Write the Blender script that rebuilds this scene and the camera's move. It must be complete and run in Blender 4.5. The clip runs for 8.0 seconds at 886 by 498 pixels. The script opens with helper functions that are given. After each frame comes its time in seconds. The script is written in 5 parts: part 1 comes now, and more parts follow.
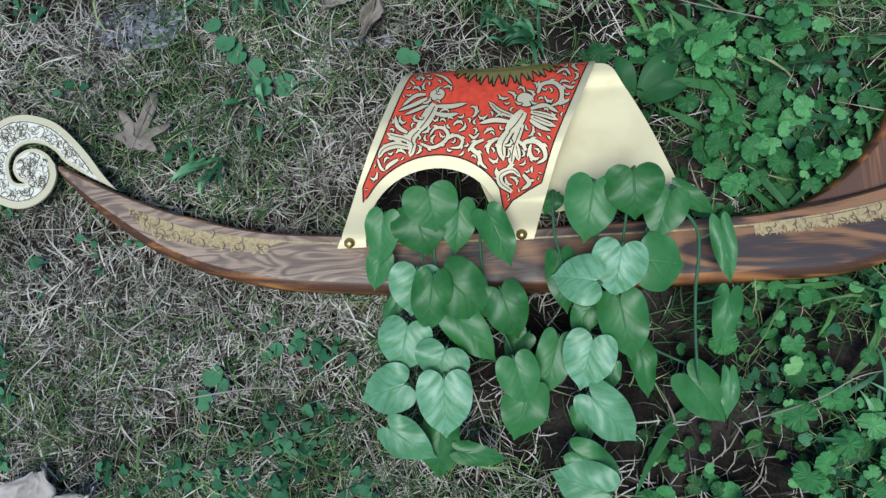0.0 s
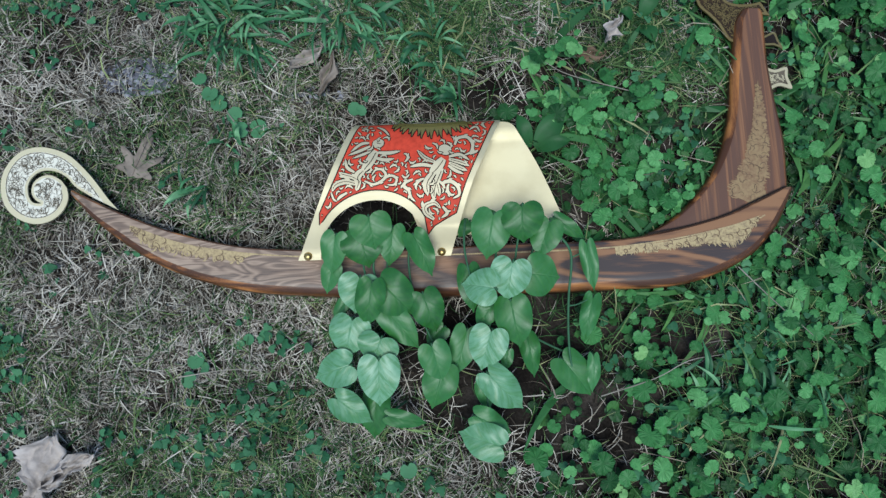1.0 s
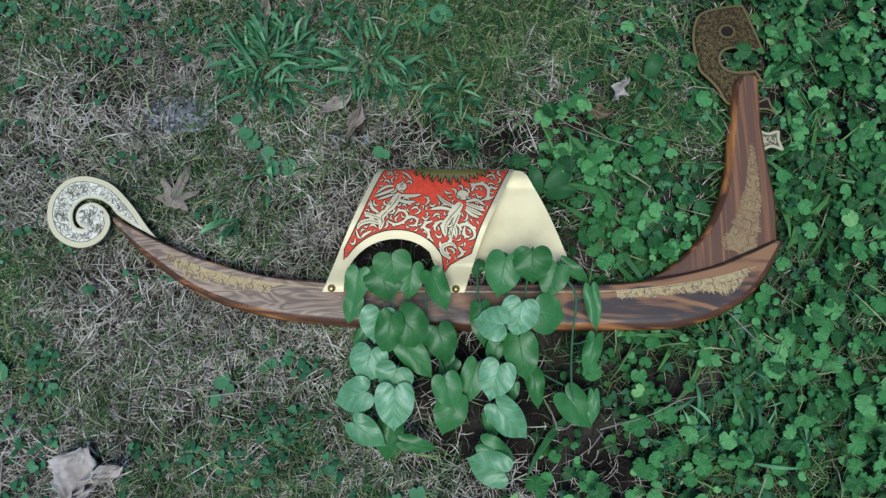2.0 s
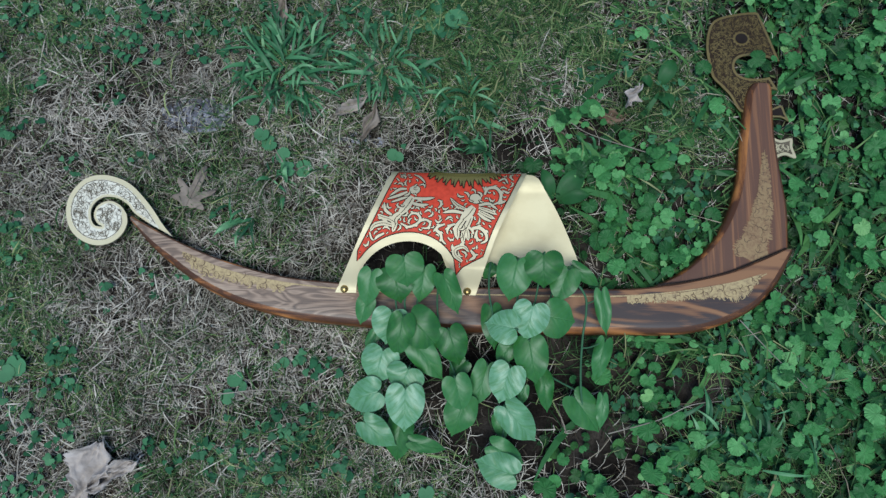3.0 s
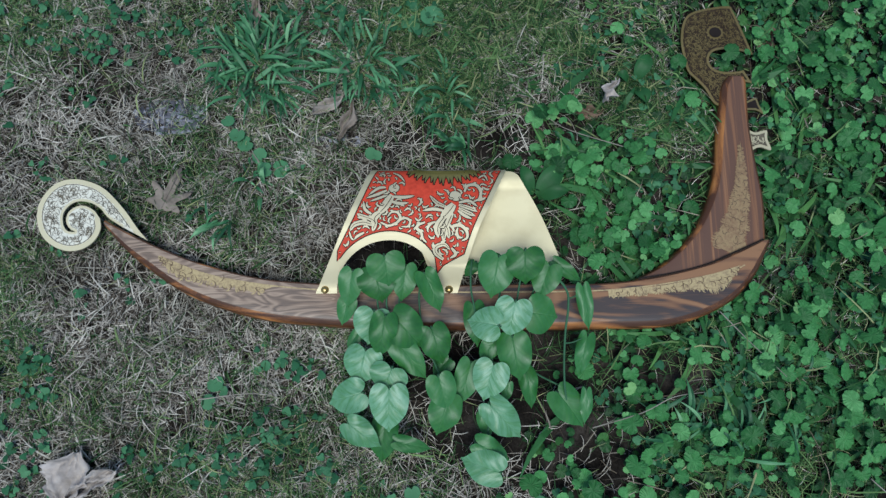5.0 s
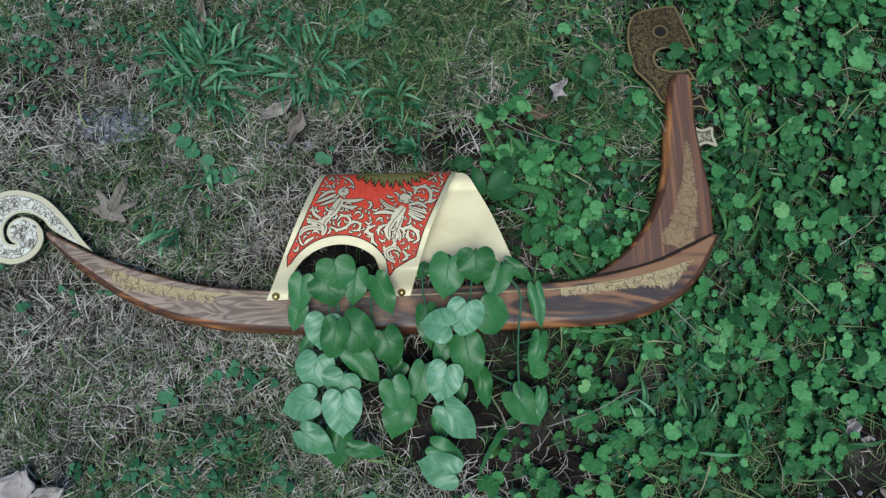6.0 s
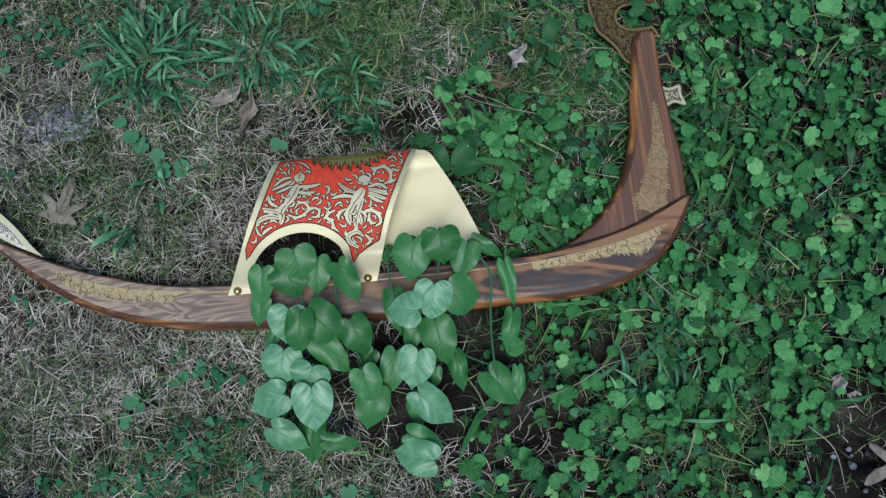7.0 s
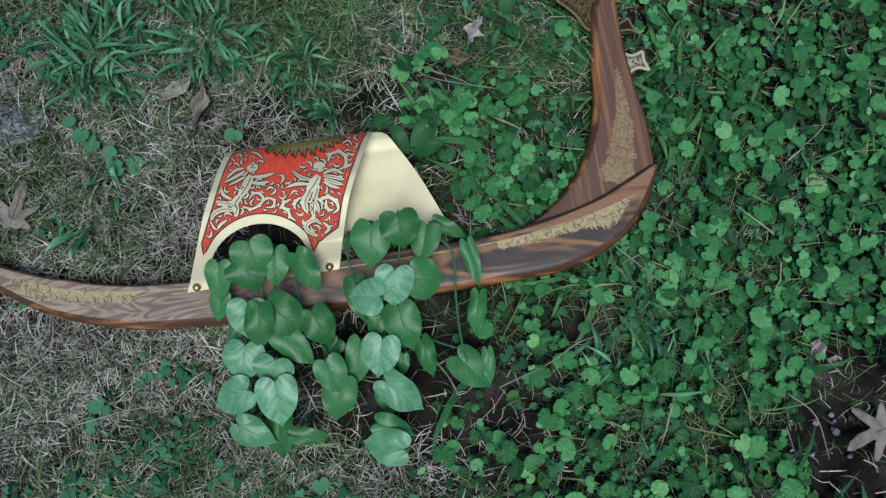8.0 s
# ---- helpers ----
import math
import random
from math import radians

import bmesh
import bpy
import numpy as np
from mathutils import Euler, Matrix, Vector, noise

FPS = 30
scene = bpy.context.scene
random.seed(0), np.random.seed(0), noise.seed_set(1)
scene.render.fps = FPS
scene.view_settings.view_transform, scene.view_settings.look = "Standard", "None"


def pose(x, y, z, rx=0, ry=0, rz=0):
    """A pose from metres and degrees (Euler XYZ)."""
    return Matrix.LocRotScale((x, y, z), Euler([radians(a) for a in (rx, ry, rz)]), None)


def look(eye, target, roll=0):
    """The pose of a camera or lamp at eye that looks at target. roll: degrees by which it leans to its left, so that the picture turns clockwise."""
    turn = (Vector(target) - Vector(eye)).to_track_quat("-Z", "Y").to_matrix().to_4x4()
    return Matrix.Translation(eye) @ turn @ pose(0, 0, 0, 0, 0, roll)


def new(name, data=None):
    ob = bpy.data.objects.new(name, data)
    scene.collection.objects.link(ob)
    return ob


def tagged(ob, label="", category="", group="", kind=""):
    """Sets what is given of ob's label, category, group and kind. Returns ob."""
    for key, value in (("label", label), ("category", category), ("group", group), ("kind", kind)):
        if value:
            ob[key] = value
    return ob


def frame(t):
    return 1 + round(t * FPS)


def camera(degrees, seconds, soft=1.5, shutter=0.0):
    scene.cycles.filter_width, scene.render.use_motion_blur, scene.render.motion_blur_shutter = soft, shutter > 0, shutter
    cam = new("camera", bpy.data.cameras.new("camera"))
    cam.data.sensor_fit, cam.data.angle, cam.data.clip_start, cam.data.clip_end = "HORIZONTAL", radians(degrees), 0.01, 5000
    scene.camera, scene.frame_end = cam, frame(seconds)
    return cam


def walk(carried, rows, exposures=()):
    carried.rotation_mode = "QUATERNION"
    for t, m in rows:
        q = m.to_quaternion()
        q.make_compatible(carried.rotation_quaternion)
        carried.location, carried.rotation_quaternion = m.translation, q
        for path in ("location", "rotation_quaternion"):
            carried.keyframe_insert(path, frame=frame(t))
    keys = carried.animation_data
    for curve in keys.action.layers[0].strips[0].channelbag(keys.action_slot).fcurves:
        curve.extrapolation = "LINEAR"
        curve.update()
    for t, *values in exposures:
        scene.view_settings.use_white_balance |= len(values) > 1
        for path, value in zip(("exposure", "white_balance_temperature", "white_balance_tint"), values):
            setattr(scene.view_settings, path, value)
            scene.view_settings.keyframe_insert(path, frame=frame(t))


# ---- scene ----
cam = camera(67.4, 8.0, soft=1.42)
PATH = [
    (0, (0.036, 0.037, 0.602), (-0.13, 0.347, -1.367), -30.6),
    (0.5, (0.068, 0.013, 0.675), (-0.028, 0.275, -1.305), -23.5),
    (1, (0.073, 0.016, 0.774), (0.035, 0.344, -1.199), -8.5),
    (1.5, (0.066, 0.022, 0.82), (0.041, 0.413, -1.141), -4.5),
    (2, (0.052, 0.02, 0.836), (0.025, 0.424, -1.122), -3.5),
    (3.5, (0.044, 0.024, 0.846), (-0.024, 0.418, -1.114), -8.4),
    (4, (0.029, 0.02, 0.848), (-0.045, 0.404, -1.114), -9.3),
    (4.5, (0.039, 0.023, 0.844), (-0.027, 0.411, -1.117), -8.9),
    (5, (0.046, 0.022, 0.84), (0.055, 0.422, -1.119), 1.1),
    (5.2, (0.054, 0.014, 0.84), (0.093, 0.448, -1.112), 4.6),
    (6.5, (0.086, 0.022, 0.827), (0.181, 0.411, -1.132), 10.2),
    (7, (0.108, 0.023, 0.81), (0.212, 0.374, -1.156), 10.6),
    (7.5, (0.136, 0.023, 0.799), (0.229, 0.326, -1.176), 9.6),
    (8, (0.157, 0.018, 0.791), (0.243, 0.326, -1.184), 6.6),
]
walk(cam, [(t, look(eye, target, roll)) for t, eye, target, roll in PATH],
     exposures=[(t, stops, 5850, 3.0) for t, stops in ((0.0, 1.08), (0.5, 1.07), (1.0, 1.04), (2.0, 0.94), (3.5, 0.88), (5.0, 0.87), (8.0, 0.84))])

from mathutils.geometry import tessellate_polygon

# ---- light ----
SUN_ELEVATION, SUN_TURN = 72.0, 188.0
world = bpy.data.worlds.new("sky")
world.use_nodes = True
scene.world = world
wn = world.node_tree.nodes
sky = wn.new("ShaderNodeTexSky")
sky.sky_type = "NISHITA"
sky.sun_disc = False
sky.sun_elevation, sky.sun_rotation = radians(SUN_ELEVATION), radians(SUN_TURN)
world.node_tree.links.new(sky.outputs[0], wn["Background"].inputs[0])
wn["Background"].inputs[1].default_value = 0.075
sun_data = bpy.data.lights.new("sun", "SUN")
sun_data.energy, sun_data.angle, sun_data.color = 1.5, radians(28), (1.0, 0.97, 0.92)
sun = new("sun", sun_data)
a, e = radians(SUN_TURN), radians(SUN_ELEVATION)
sun.matrix_world = look((6 * math.sin(a) * math.cos(e), 6 * math.cos(a) * math.cos(e), 6 * math.sin(e)), (0, 0, 0))


# ---- materials ----
def material(name, rough=0.6, metal=0.0, spec=0.5):
    m = bpy.data.materials.new(name)
    m.use_nodes = True
    b = m.node_tree.nodes["Principled BSDF"]
    b.inputs["Roughness"].default_value = rough
    b.inputs["Metallic"].default_value = metal
    b.inputs["Specular IOR Level"].default_value = spec
    return m, m.node_tree, b


def coords(nt, scale=(1, 1, 1), turn=(0, 0, 0)):
    tc = nt.nodes.new("ShaderNodeTexCoord")
    mp = nt.nodes.new("ShaderNodeMapping")
    mp.inputs["Scale"].default_value = scale
    mp.inputs["Rotation"].default_value = turn
    nt.links.new(tc.outputs["Object"], mp.inputs[0])
    return mp.outputs[0]


def noise_tex(nt, vec, scale, detail=4.0, rough=0.55, dist=0.0):
    n = nt.nodes.new("ShaderNodeTexNoise")
    n.inputs["Scale"].default_value, n.inputs["Detail"].default_value = scale, detail
    n.inputs["Roughness"].default_value, n.inputs["Distortion"].default_value = rough, dist
    nt.links.new(vec, n.inputs["Vector"])
    return n.outputs["Fac"]


def ramp(nt, fac, stops):
    r = nt.nodes.new("ShaderNodeValToRGB")
    el = r.color_ramp.elements
    while len(el) < len(stops):
        el.new(0.5)
    for s, (p, c) in zip(el, stops):
        s.position, s.color = p, (*c, 1)
    nt.links.new(fac, r.inputs[0])
    return r.outputs[0]


def math_node(nt, op, a, b=None, c=None):
    n = nt.nodes.new("ShaderNodeMath")
    n.operation = op
    for i, v in enumerate((a, b, c)):
        if v is None:
            continue
        if isinstance(v, (int, float)):
            n.inputs[i].default_value = v
        else:
            nt.links.new(v, n.inputs[i])
    return n.outputs[0]


def mix(nt, fac, a, b, blend="MIX"):
    n = nt.nodes.new("ShaderNodeMix")
    n.data_type, n.blend_type = "RGBA", blend
    for sock, v in ((n.inputs[0], fac), (n.inputs[6], a), (n.inputs[7], b)):
        if isinstance(v, (int, float)):
            sock.default_value = v
        elif isinstance(v, tuple):
            sock.default_value = (*v, 1)
        else:
            nt.links.new(v, sock)
    return n.outputs[2]


def bump(nt, b, height, strength=0.3, distance=0.001):
    n = nt.nodes.new("ShaderNodeBump")
    n.inputs["Strength"].default_value, n.inputs["Distance"].default_value = strength, distance
    nt.links.new(height, n.inputs["Height"])
    nt.links.new(n.outputs[0], b.inputs["Normal"])


def link(nt, out, b, socket="Base Color"):
    nt.links.new(out, b.inputs[socket])


def island(nt):
    return nt.nodes.new("ShaderNodeNewGeometry").outputs["Random Per Island"]


def soil_material():
    m, nt, b = material("soil", 0.95, spec=0.03)
    v = coords(nt)
    c1 = ramp(nt, noise_tex(nt, v, 14, 6), [(0.3, (0.008, 0.0066, 0.0054)), (0.52, (0.028, 0.0235, 0.0195)), (0.76, (0.095, 0.081, 0.067))])
    c2 = ramp(nt, noise_tex(nt, v, 260, 3), [(0.3, (0.35, 0.35, 0.35)), (0.7, (1, 1, 1))])
    near = mix(nt, 0.8, c1, c2, "MULTIPLY")
    turf = ramp(nt, noise_tex(nt, v, 3, 8), [(0.3, (0.030, 0.060, 0.025)), (0.5, (0.055, 0.095, 0.040)), (0.7, (0.13, 0.12, 0.075))])
    sep = nt.nodes.new("ShaderNodeSeparateXYZ")
    nt.links.new(v, sep.inputs[0])
    far_x = math_node(nt, "MULTIPLY", math_node(nt, "ABSOLUTE", math_node(nt, "SUBTRACT", sep.outputs[0], 0.09)), 1.22)
    far_y = math_node(nt, "MULTIPLY", math_node(nt, "ABSOLUTE", math_node(nt, "SUBTRACT", sep.outputs[1], 0.18)), 1.92)
    away = ramp(nt, math_node(nt, "MULTIPLY_ADD", noise_tex(nt, v, 9, 3), 0.25, math_node(nt, "MAXIMUM", far_x, far_y)), [(0.98, (0, 0, 0)), (1.10, (1, 1, 1))])
    link(nt, mix(nt, away, near, turf), b)
    bump(nt, b, noise_tex(nt, v, 180, 5), 0.8, 0.004)
    return m


def blade_material(name, stops, rough, spec=0.3, patchy=0.0):
    """Blades and leaves, each of its own tone, with older and fresher patches of a hand's and a finger's breadth."""
    m, nt, b = material(name, rough, spec=spec)
    v = coords(nt)
    c = ramp(nt, island(nt), stops)
    g = ramp(nt, noise_tex(nt, v, 40, 3), [(0.3, (0.6, 0.6, 0.6)), (0.7, (1, 1, 1))])
    p = ramp(nt, noise_tex(nt, v, 9, 4, 0.6), [(0.36, (0.50, 0.51, 0.49)), (0.60, (1, 1, 1))])
    link(nt, mix(nt, patchy, mix(nt, 0.7, c, g, "MULTIPLY"), p, "MULTIPLY"), b)
    return m


def varied_material(name, stops, rough):
    """Blades that are objects of their own, each of another tone, paler along the crease."""
    m, nt, b = material(name, rough, spec=0.3)
    info = nt.nodes.new("ShaderNodeObjectInfo")
    g = ramp(nt, noise_tex(nt, coords(nt), 90, 3), [(0.3, (0.7, 0.7, 0.7)), (0.7, (1, 1, 1))])
    link(nt, mix(nt, 0.7, ramp(nt, info.outputs["Random"], stops), g, "MULTIPLY"), b)
    return m


def scalloped_material(name, stops, rough, lobes):
    """Small round leaf: paler veins that fan out to the scallops, from the leaf's own flat coordinates."""
    m, nt, b = material(name, rough, spec=0.2)
    uv = nt.nodes.new("ShaderNodeUVMap")
    uv.uv_map = "leaf"
    sep = nt.nodes.new("ShaderNodeSeparateXYZ")
    nt.links.new(uv.outputs[0], sep.inputs[0])
    ang = math_node(nt, "ARCTAN2", sep.outputs[1], sep.outputs[0])
    ln = nt.nodes.new("ShaderNodeVectorMath")
    ln.operation = "LENGTH"
    nt.links.new(uv.outputs[0], ln.inputs[0])
    r = ln.outputs["Value"]
    vein = math_node(nt, "POWER", math_node(nt, "ABSOLUTE", math_node(nt, "COSINE", math_node(nt, "MULTIPLY", ang, lobes / 2))), 14.0)
    vein = math_node(nt, "MULTIPLY", math_node(nt, "MULTIPLY", vein, 0.6), math_node(nt, "SUBTRACT", 1.05, r))
    c = ramp(nt, island(nt), stops)
    g = ramp(nt, noise_tex(nt, coords(nt), 160, 3), [(0.3, (0.62, 0.66, 0.62)), (0.65, (1, 1, 1))])
    base = mix(nt, 0.8, c, g, "MULTIPLY")
    link(nt, mix(nt, math_node(nt, "MULTIPLY", vein, 0.24), base, (0.14, 0.28, 0.09)), b)
    bump(nt, b, math_node(nt, "SUBTRACT", 0.0, vein), 0.35, 0.0012)
    return m


def leaf_material(name, stops, rough, vein=0.22, patch=None, amount=0.0):
    """Heart-shaped leaf: a pale midrib, side veins as relief, blotches that follow them."""
    m, nt, b = material(name, rough, spec=0.36)
    v = coords(nt)
    sep = nt.nodes.new("ShaderNodeSeparateXYZ")
    nt.links.new(v, sep.inputs[0])
    ax = math_node(nt, "ABSOLUTE", sep.outputs[0])
    info = nt.nodes.new("ShaderNodeObjectInfo")
    n1 = noise_tex(nt, v, 3.2, 4)
    tone = math_node(nt, "ADD", math_node(nt, "MULTIPLY", n1, 0.7), math_node(nt, "MULTIPLY", info.outputs["Random"], 0.35))
    base = ramp(nt, tone, stops)
    curve = math_node(nt, "POWER", ax, 0.72)
    along = math_node(nt, "SUBTRACT", sep.outputs[1], math_node(nt, "MULTIPLY", curve, 0.75))
    s = math_node(nt, "SINE", math_node(nt, "MULTIPLY", along, 17.0))
    side = math_node(nt, "MULTIPLY", math_node(nt, "POWER", math_node(nt, "MULTIPLY_ADD", s, 0.5, 0.5), 4.0), math_node(nt, "MAXIMUM", math_node(nt, "MULTIPLY_ADD", ax, -2.2, 1.15), 0.0))
    mid = math_node(nt, "MAXIMUM", math_node(nt, "SUBTRACT", 1.0, math_node(nt, "MULTIPLY", ax, 40.0)), 0.0)
    if patch:
        mark = nt.nodes.new("ShaderNodeCombineXYZ")
        nt.links.new(math_node(nt, "MULTIPLY", along, 3.2), mark.inputs[0])
        nt.links.new(sep.outputs[0], mark.inputs[1])
        nt.links.new(math_node(nt, "MULTIPLY", info.outputs["Random"], 40.0), mark.inputs[2])
        spot = ramp(nt, noise_tex(nt, mark.outputs[0], 2.6, 3, 0.6, 0.4), [(0.46, (0, 0, 0)), (0.62, (1, 1, 1))])
        base = mix(nt, math_node(nt, "MULTIPLY", spot, amount), base, patch)
    veins = math_node(nt, "MAXIMUM", math_node(nt, "MULTIPLY", side, 0.25), math_node(nt, "MULTIPLY", mid, 0.6))
    link(nt, mix(nt, math_node(nt, "MULTIPLY", veins, vein), base, (0.20, 0.34, 0.16)), b)
    h = math_node(nt, "SUBTRACT", math_node(nt, "MULTIPLY", noise_tex(nt, v, 2.4, 2), 0.6), veins)
    bump(nt, b, h, 0.32, 0.0025)
    link(nt, math_node(nt, "MULTIPLY_ADD", noise_tex(nt, v, 2.5, 2), 0.16, rough - 0.06), b, "Roughness")
    return m


def wood_material(name, dark, mid_c, light, stretch, rings, turn=0.0, rough=0.44, worn_or_sheen=None):
    """Flat-sawn wood: growth rings cut into long flames, fine pores along the grain, broad stain patches.
    The optional paler, greyer tones put the stern's sky sheen into the colour, over finer grain waves."""
    m, nt, b = material(name, rough, spec=0.32)
    v = coords(nt, stretch, (0, 0, turn))
    n = noise_tex(nt, v, 1.0, 2.0, 0.45, 0.7)
    g = math_node(nt, "MULTIPLY_ADD", math_node(nt, "SINE", math_node(nt, "MULTIPLY", n, rings)), 0.5, 0.5)
    fine = noise_tex(nt, coords(nt, tuple((5 if c < 15 else 26) * c for c in stretch), (0, 0, turn)), 1.0, 4, 0.65)
    broad = noise_tex(nt, coords(nt, tuple(0.6 * c for c in stretch), (0, 0, turn)), 1.0, 2)
    t = math_node(nt, "ADD", math_node(nt, "MULTIPLY", g, 0.46), math_node(nt, "MULTIPLY", fine, 0.44))
    t = math_node(nt, "ADD", t, math_node(nt, "MULTIPLY", broad, 0.36))
    tone = ramp(nt, t, [(0.45, dark), (0.58, mid_c), (0.78, light)])
    if worn_or_sheen:
        sep = nt.nodes.new("ShaderNodeSeparateXYZ")
        nt.links.new(coords(nt), sep.inputs[0])
        f = math_node(nt, "MULTIPLY_ADD", noise_tex(nt, v, 1.3, 3), 0.3, math_node(nt, "SUBTRACT", 0.0, sep.outputs[0]))
        waves = noise_tex(nt, coords(nt, (15.0, 58.0, 10.0), (0, 0, turn)), 1.0, 2.0, 0.4, 0.8)
        lines = math_node(nt, "MULTIPLY_ADD", math_node(nt, "SINE", math_node(nt, "MULTIPLY", waves, 42.0)), 0.5, 0.5)
        u = math_node(nt, "ADD", math_node(nt, "MULTIPLY", lines, 0.28), math_node(nt, "ADD", math_node(nt, "MULTIPLY", fine, 0.40), math_node(nt, "MULTIPLY", broad, 0.48)))
        pale = ramp(nt, u, [(0.34, worn_or_sheen[0]), (0.54, worn_or_sheen[1]), (0.78, worn_or_sheen[2])])
        tone = mix(nt, ramp(nt, f, [(0.02, (0, 0, 0)), (0.30, (1, 1, 1))]), tone, pale)
    link(nt, tone, b)
    bump(nt, b, t, 0.14, 0.0006)
    link(nt, math_node(nt, "MULTIPLY_ADD", fine, 0.24, rough - 0.12), b, "Roughness")
    b.inputs["Coat Weight"].default_value = 0.08
    b.inputs["Coat Roughness"].default_value = 0.3
    return m


def brass_material(name, colour, rough, tarnish=0.3, metal=1.0):
    m, nt, b = material(name, rough, metal)
    v = coords(nt)
    n1 = noise_tex(nt, v, 22, 5)
    n2 = noise_tex(nt, coords(nt, (30, 600, 30)), 1.0, 3)
    dull = tuple(c * f for c, f in zip(colour, (0.62, 0.56, 0.45)))
    f = ramp(nt, n1, [(0.45, (0, 0, 0)), (0.75, (1, 1, 1))])
    link(nt, mix(nt, math_node(nt, "MULTIPLY", f, tarnish), colour, dull), b)
    link(nt, math_node(nt, "ADD", math_node(nt, "MULTIPLY", n2, 0.15), rough - 0.07), b, "Roughness")
    bump(nt, b, n2, 0.04, 0.0004)
    return m


def paint_material(name, colour, rough, worn_or_sheen=0.75, scale=90):
    m, nt, b = material(name, rough, spec=0.10)
    v = coords(nt)
    g = ramp(nt, noise_tex(nt, v, scale, 4), [(0.32, (worn_or_sheen, worn_or_sheen, worn_or_sheen)), (0.6, (1, 1, 1))])
    link(nt, mix(nt, 1.0, colour, g, "MULTIPLY"), b)
    return m


def gilt_material(name, gold, wood):
    """Gold paint rubbed thin, so that the wood shows through in flecks."""
    m, nt, b = material(name, 0.5, 0.25)
    v = coords(nt)
    t = math_node(nt, "ADD", math_node(nt, "MULTIPLY", noise_tex(nt, v, 95, 4, 0.6), 0.6), math_node(nt, "MULTIPLY", noise_tex(nt, v, 380, 3), 0.45))
    link(nt, mix(nt, ramp(nt, t, [(0.46, (0, 0, 0)), (0.66, (0.75, 0.75, 0.75))]), gold, wood), b)
    return m


SOIL = soil_material()
THATCH = blade_material("dry_thatch", [(0.0, (0.026, 0.020, 0.014)), (0.28, (0.120, 0.098, 0.076)), (0.60, (0.47, 0.422, 0.355)), (1.0, (0.72, 0.67, 0.57))], 0.85, 0.06, 0.9)
CLOVER = blade_material("clover_leaf", [(0.0, (0.020, 0.080, 0.034)), (0.6, (0.042, 0.14, 0.062)), (1.0, (0.085, 0.22, 0.10))], 0.55, 0.14)
GRASS = blade_material("fine_grass", [(0.0, (0.012, 0.036, 0.014)), (0.45, (0.062, 0.145, 0.046)), (0.8, (0.165, 0.265, 0.092)), (1.0, (0.40, 0.40, 0.20))], 0.65, 0.10, 0.8)
BROAD = blade_material("broad_grass", [(0.0, (0.014, 0.062, 0.018)), (0.6, (0.038, 0.135, 0.038)), (1.0, (0.095, 0.215, 0.055))], 0.5, 0.2)
CRAB = varied_material("crabgrass_blade", [(0.0, (0.013, 0.058, 0.022)), (0.50, (0.042, 0.150, 0.056)), (0.85, (0.090, 0.235, 0.100)), (1.0, (0.18, 0.35, 0.17))], 0.5)
IVY = scalloped_material("ivy_leaf", [(0.0, (0.010, 0.048, 0.012)), (0.30, (0.032, 0.125, 0.033)), (0.70, (0.064, 0.215, 0.062)), (0.95, (0.120, 0.310, 0.105)), (1.0, (0.20, 0.37, 0.13))], 0.5, 9)
# Darker copy of the ivy leaf: shade under taller leaves put into its colour.
IVY_SHADE = scalloped_material("shade_toned_ivy_leaf", [(0.0, (0.007, 0.030, 0.007)), (0.6, (0.018, 0.066, 0.016)), (1.0, (0.050, 0.140, 0.034))], 0.5, 7)
PHILO = leaf_material("philodendron_leaf", [(0.25, (0.014, 0.072, 0.013)), (0.50, (0.028, 0.122, 0.027)), (0.80, (0.052, 0.168, 0.055))], 0.40, 0.10, (0.034, 0.140, 0.016), 0.35)
# Paler copy for leaves that mirror the sky: the sheen is in the colour.
PHILO_SKYLIT = leaf_material("skylit_philodendron_leaf", [(0.25, (0.075, 0.190, 0.085)), (0.55, (0.118, 0.262, 0.142)), (0.85, (0.185, 0.340, 0.215))], 0.36, 0.20, (0.050, 0.165, 0.042), 0.60)
STEM = paint_material("green_stem", (0.045, 0.12, 0.06), 0.5)
# The stern's paler tones are reflected sky, mixed into the wood's colour.
WOOD = wood_material("hull_wood", (0.044, 0.031, 0.029), (0.135, 0.066, 0.036), (0.235, 0.118, 0.056), (7.0, 26.0, 10.0), 26.0, 0.16,
                     worn_or_sheen=((0.082, 0.060, 0.048), (0.205, 0.142, 0.102), (0.335, 0.245, 0.175)))
WOOD_UP = wood_material("prow_wood", (0.105, 0.052, 0.033), (0.172, 0.080, 0.040), (0.255, 0.125, 0.060), (125.0, 3.5, 10.0), 8.0, -0.10)
EDGE = wood_material("wood_edge", (0.060, 0.024, 0.010), (0.190, 0.074, 0.024), (0.38, 0.160, 0.046), (6.0, 60.0, 120.0), 9.0, 0.0, 0.38)
EDGE_UP = wood_material("prow_edge", (0.065, 0.025, 0.010), (0.195, 0.074, 0.022), (0.36, 0.148, 0.040), (60.0, 5.0, 90.0), 8.0, 0.0, 0.38)
BRASS = brass_material("pale_brass", (0.47, 0.415, 0.262), 0.48, 0.2, 0.30)
BRASS_SCROLL = brass_material("scroll_brass", (0.60, 0.535, 0.345), 0.46, 0.15, 0.30)
BRASS_IN = brass_material("brushed_brass", (0.56, 0.495, 0.305), 0.5, 0.45, 0.3)
# Dark surroundings mirrored in the comb are put into this colour, with mottled tarnish.
BRASS_DARK = brass_material("dark_reflection_brass", (0.34, 0.25, 0.10), 0.45, 0.7)
STUD = brass_material("stud_brass", (0.50, 0.36, 0.14), 0.35, 0.5)
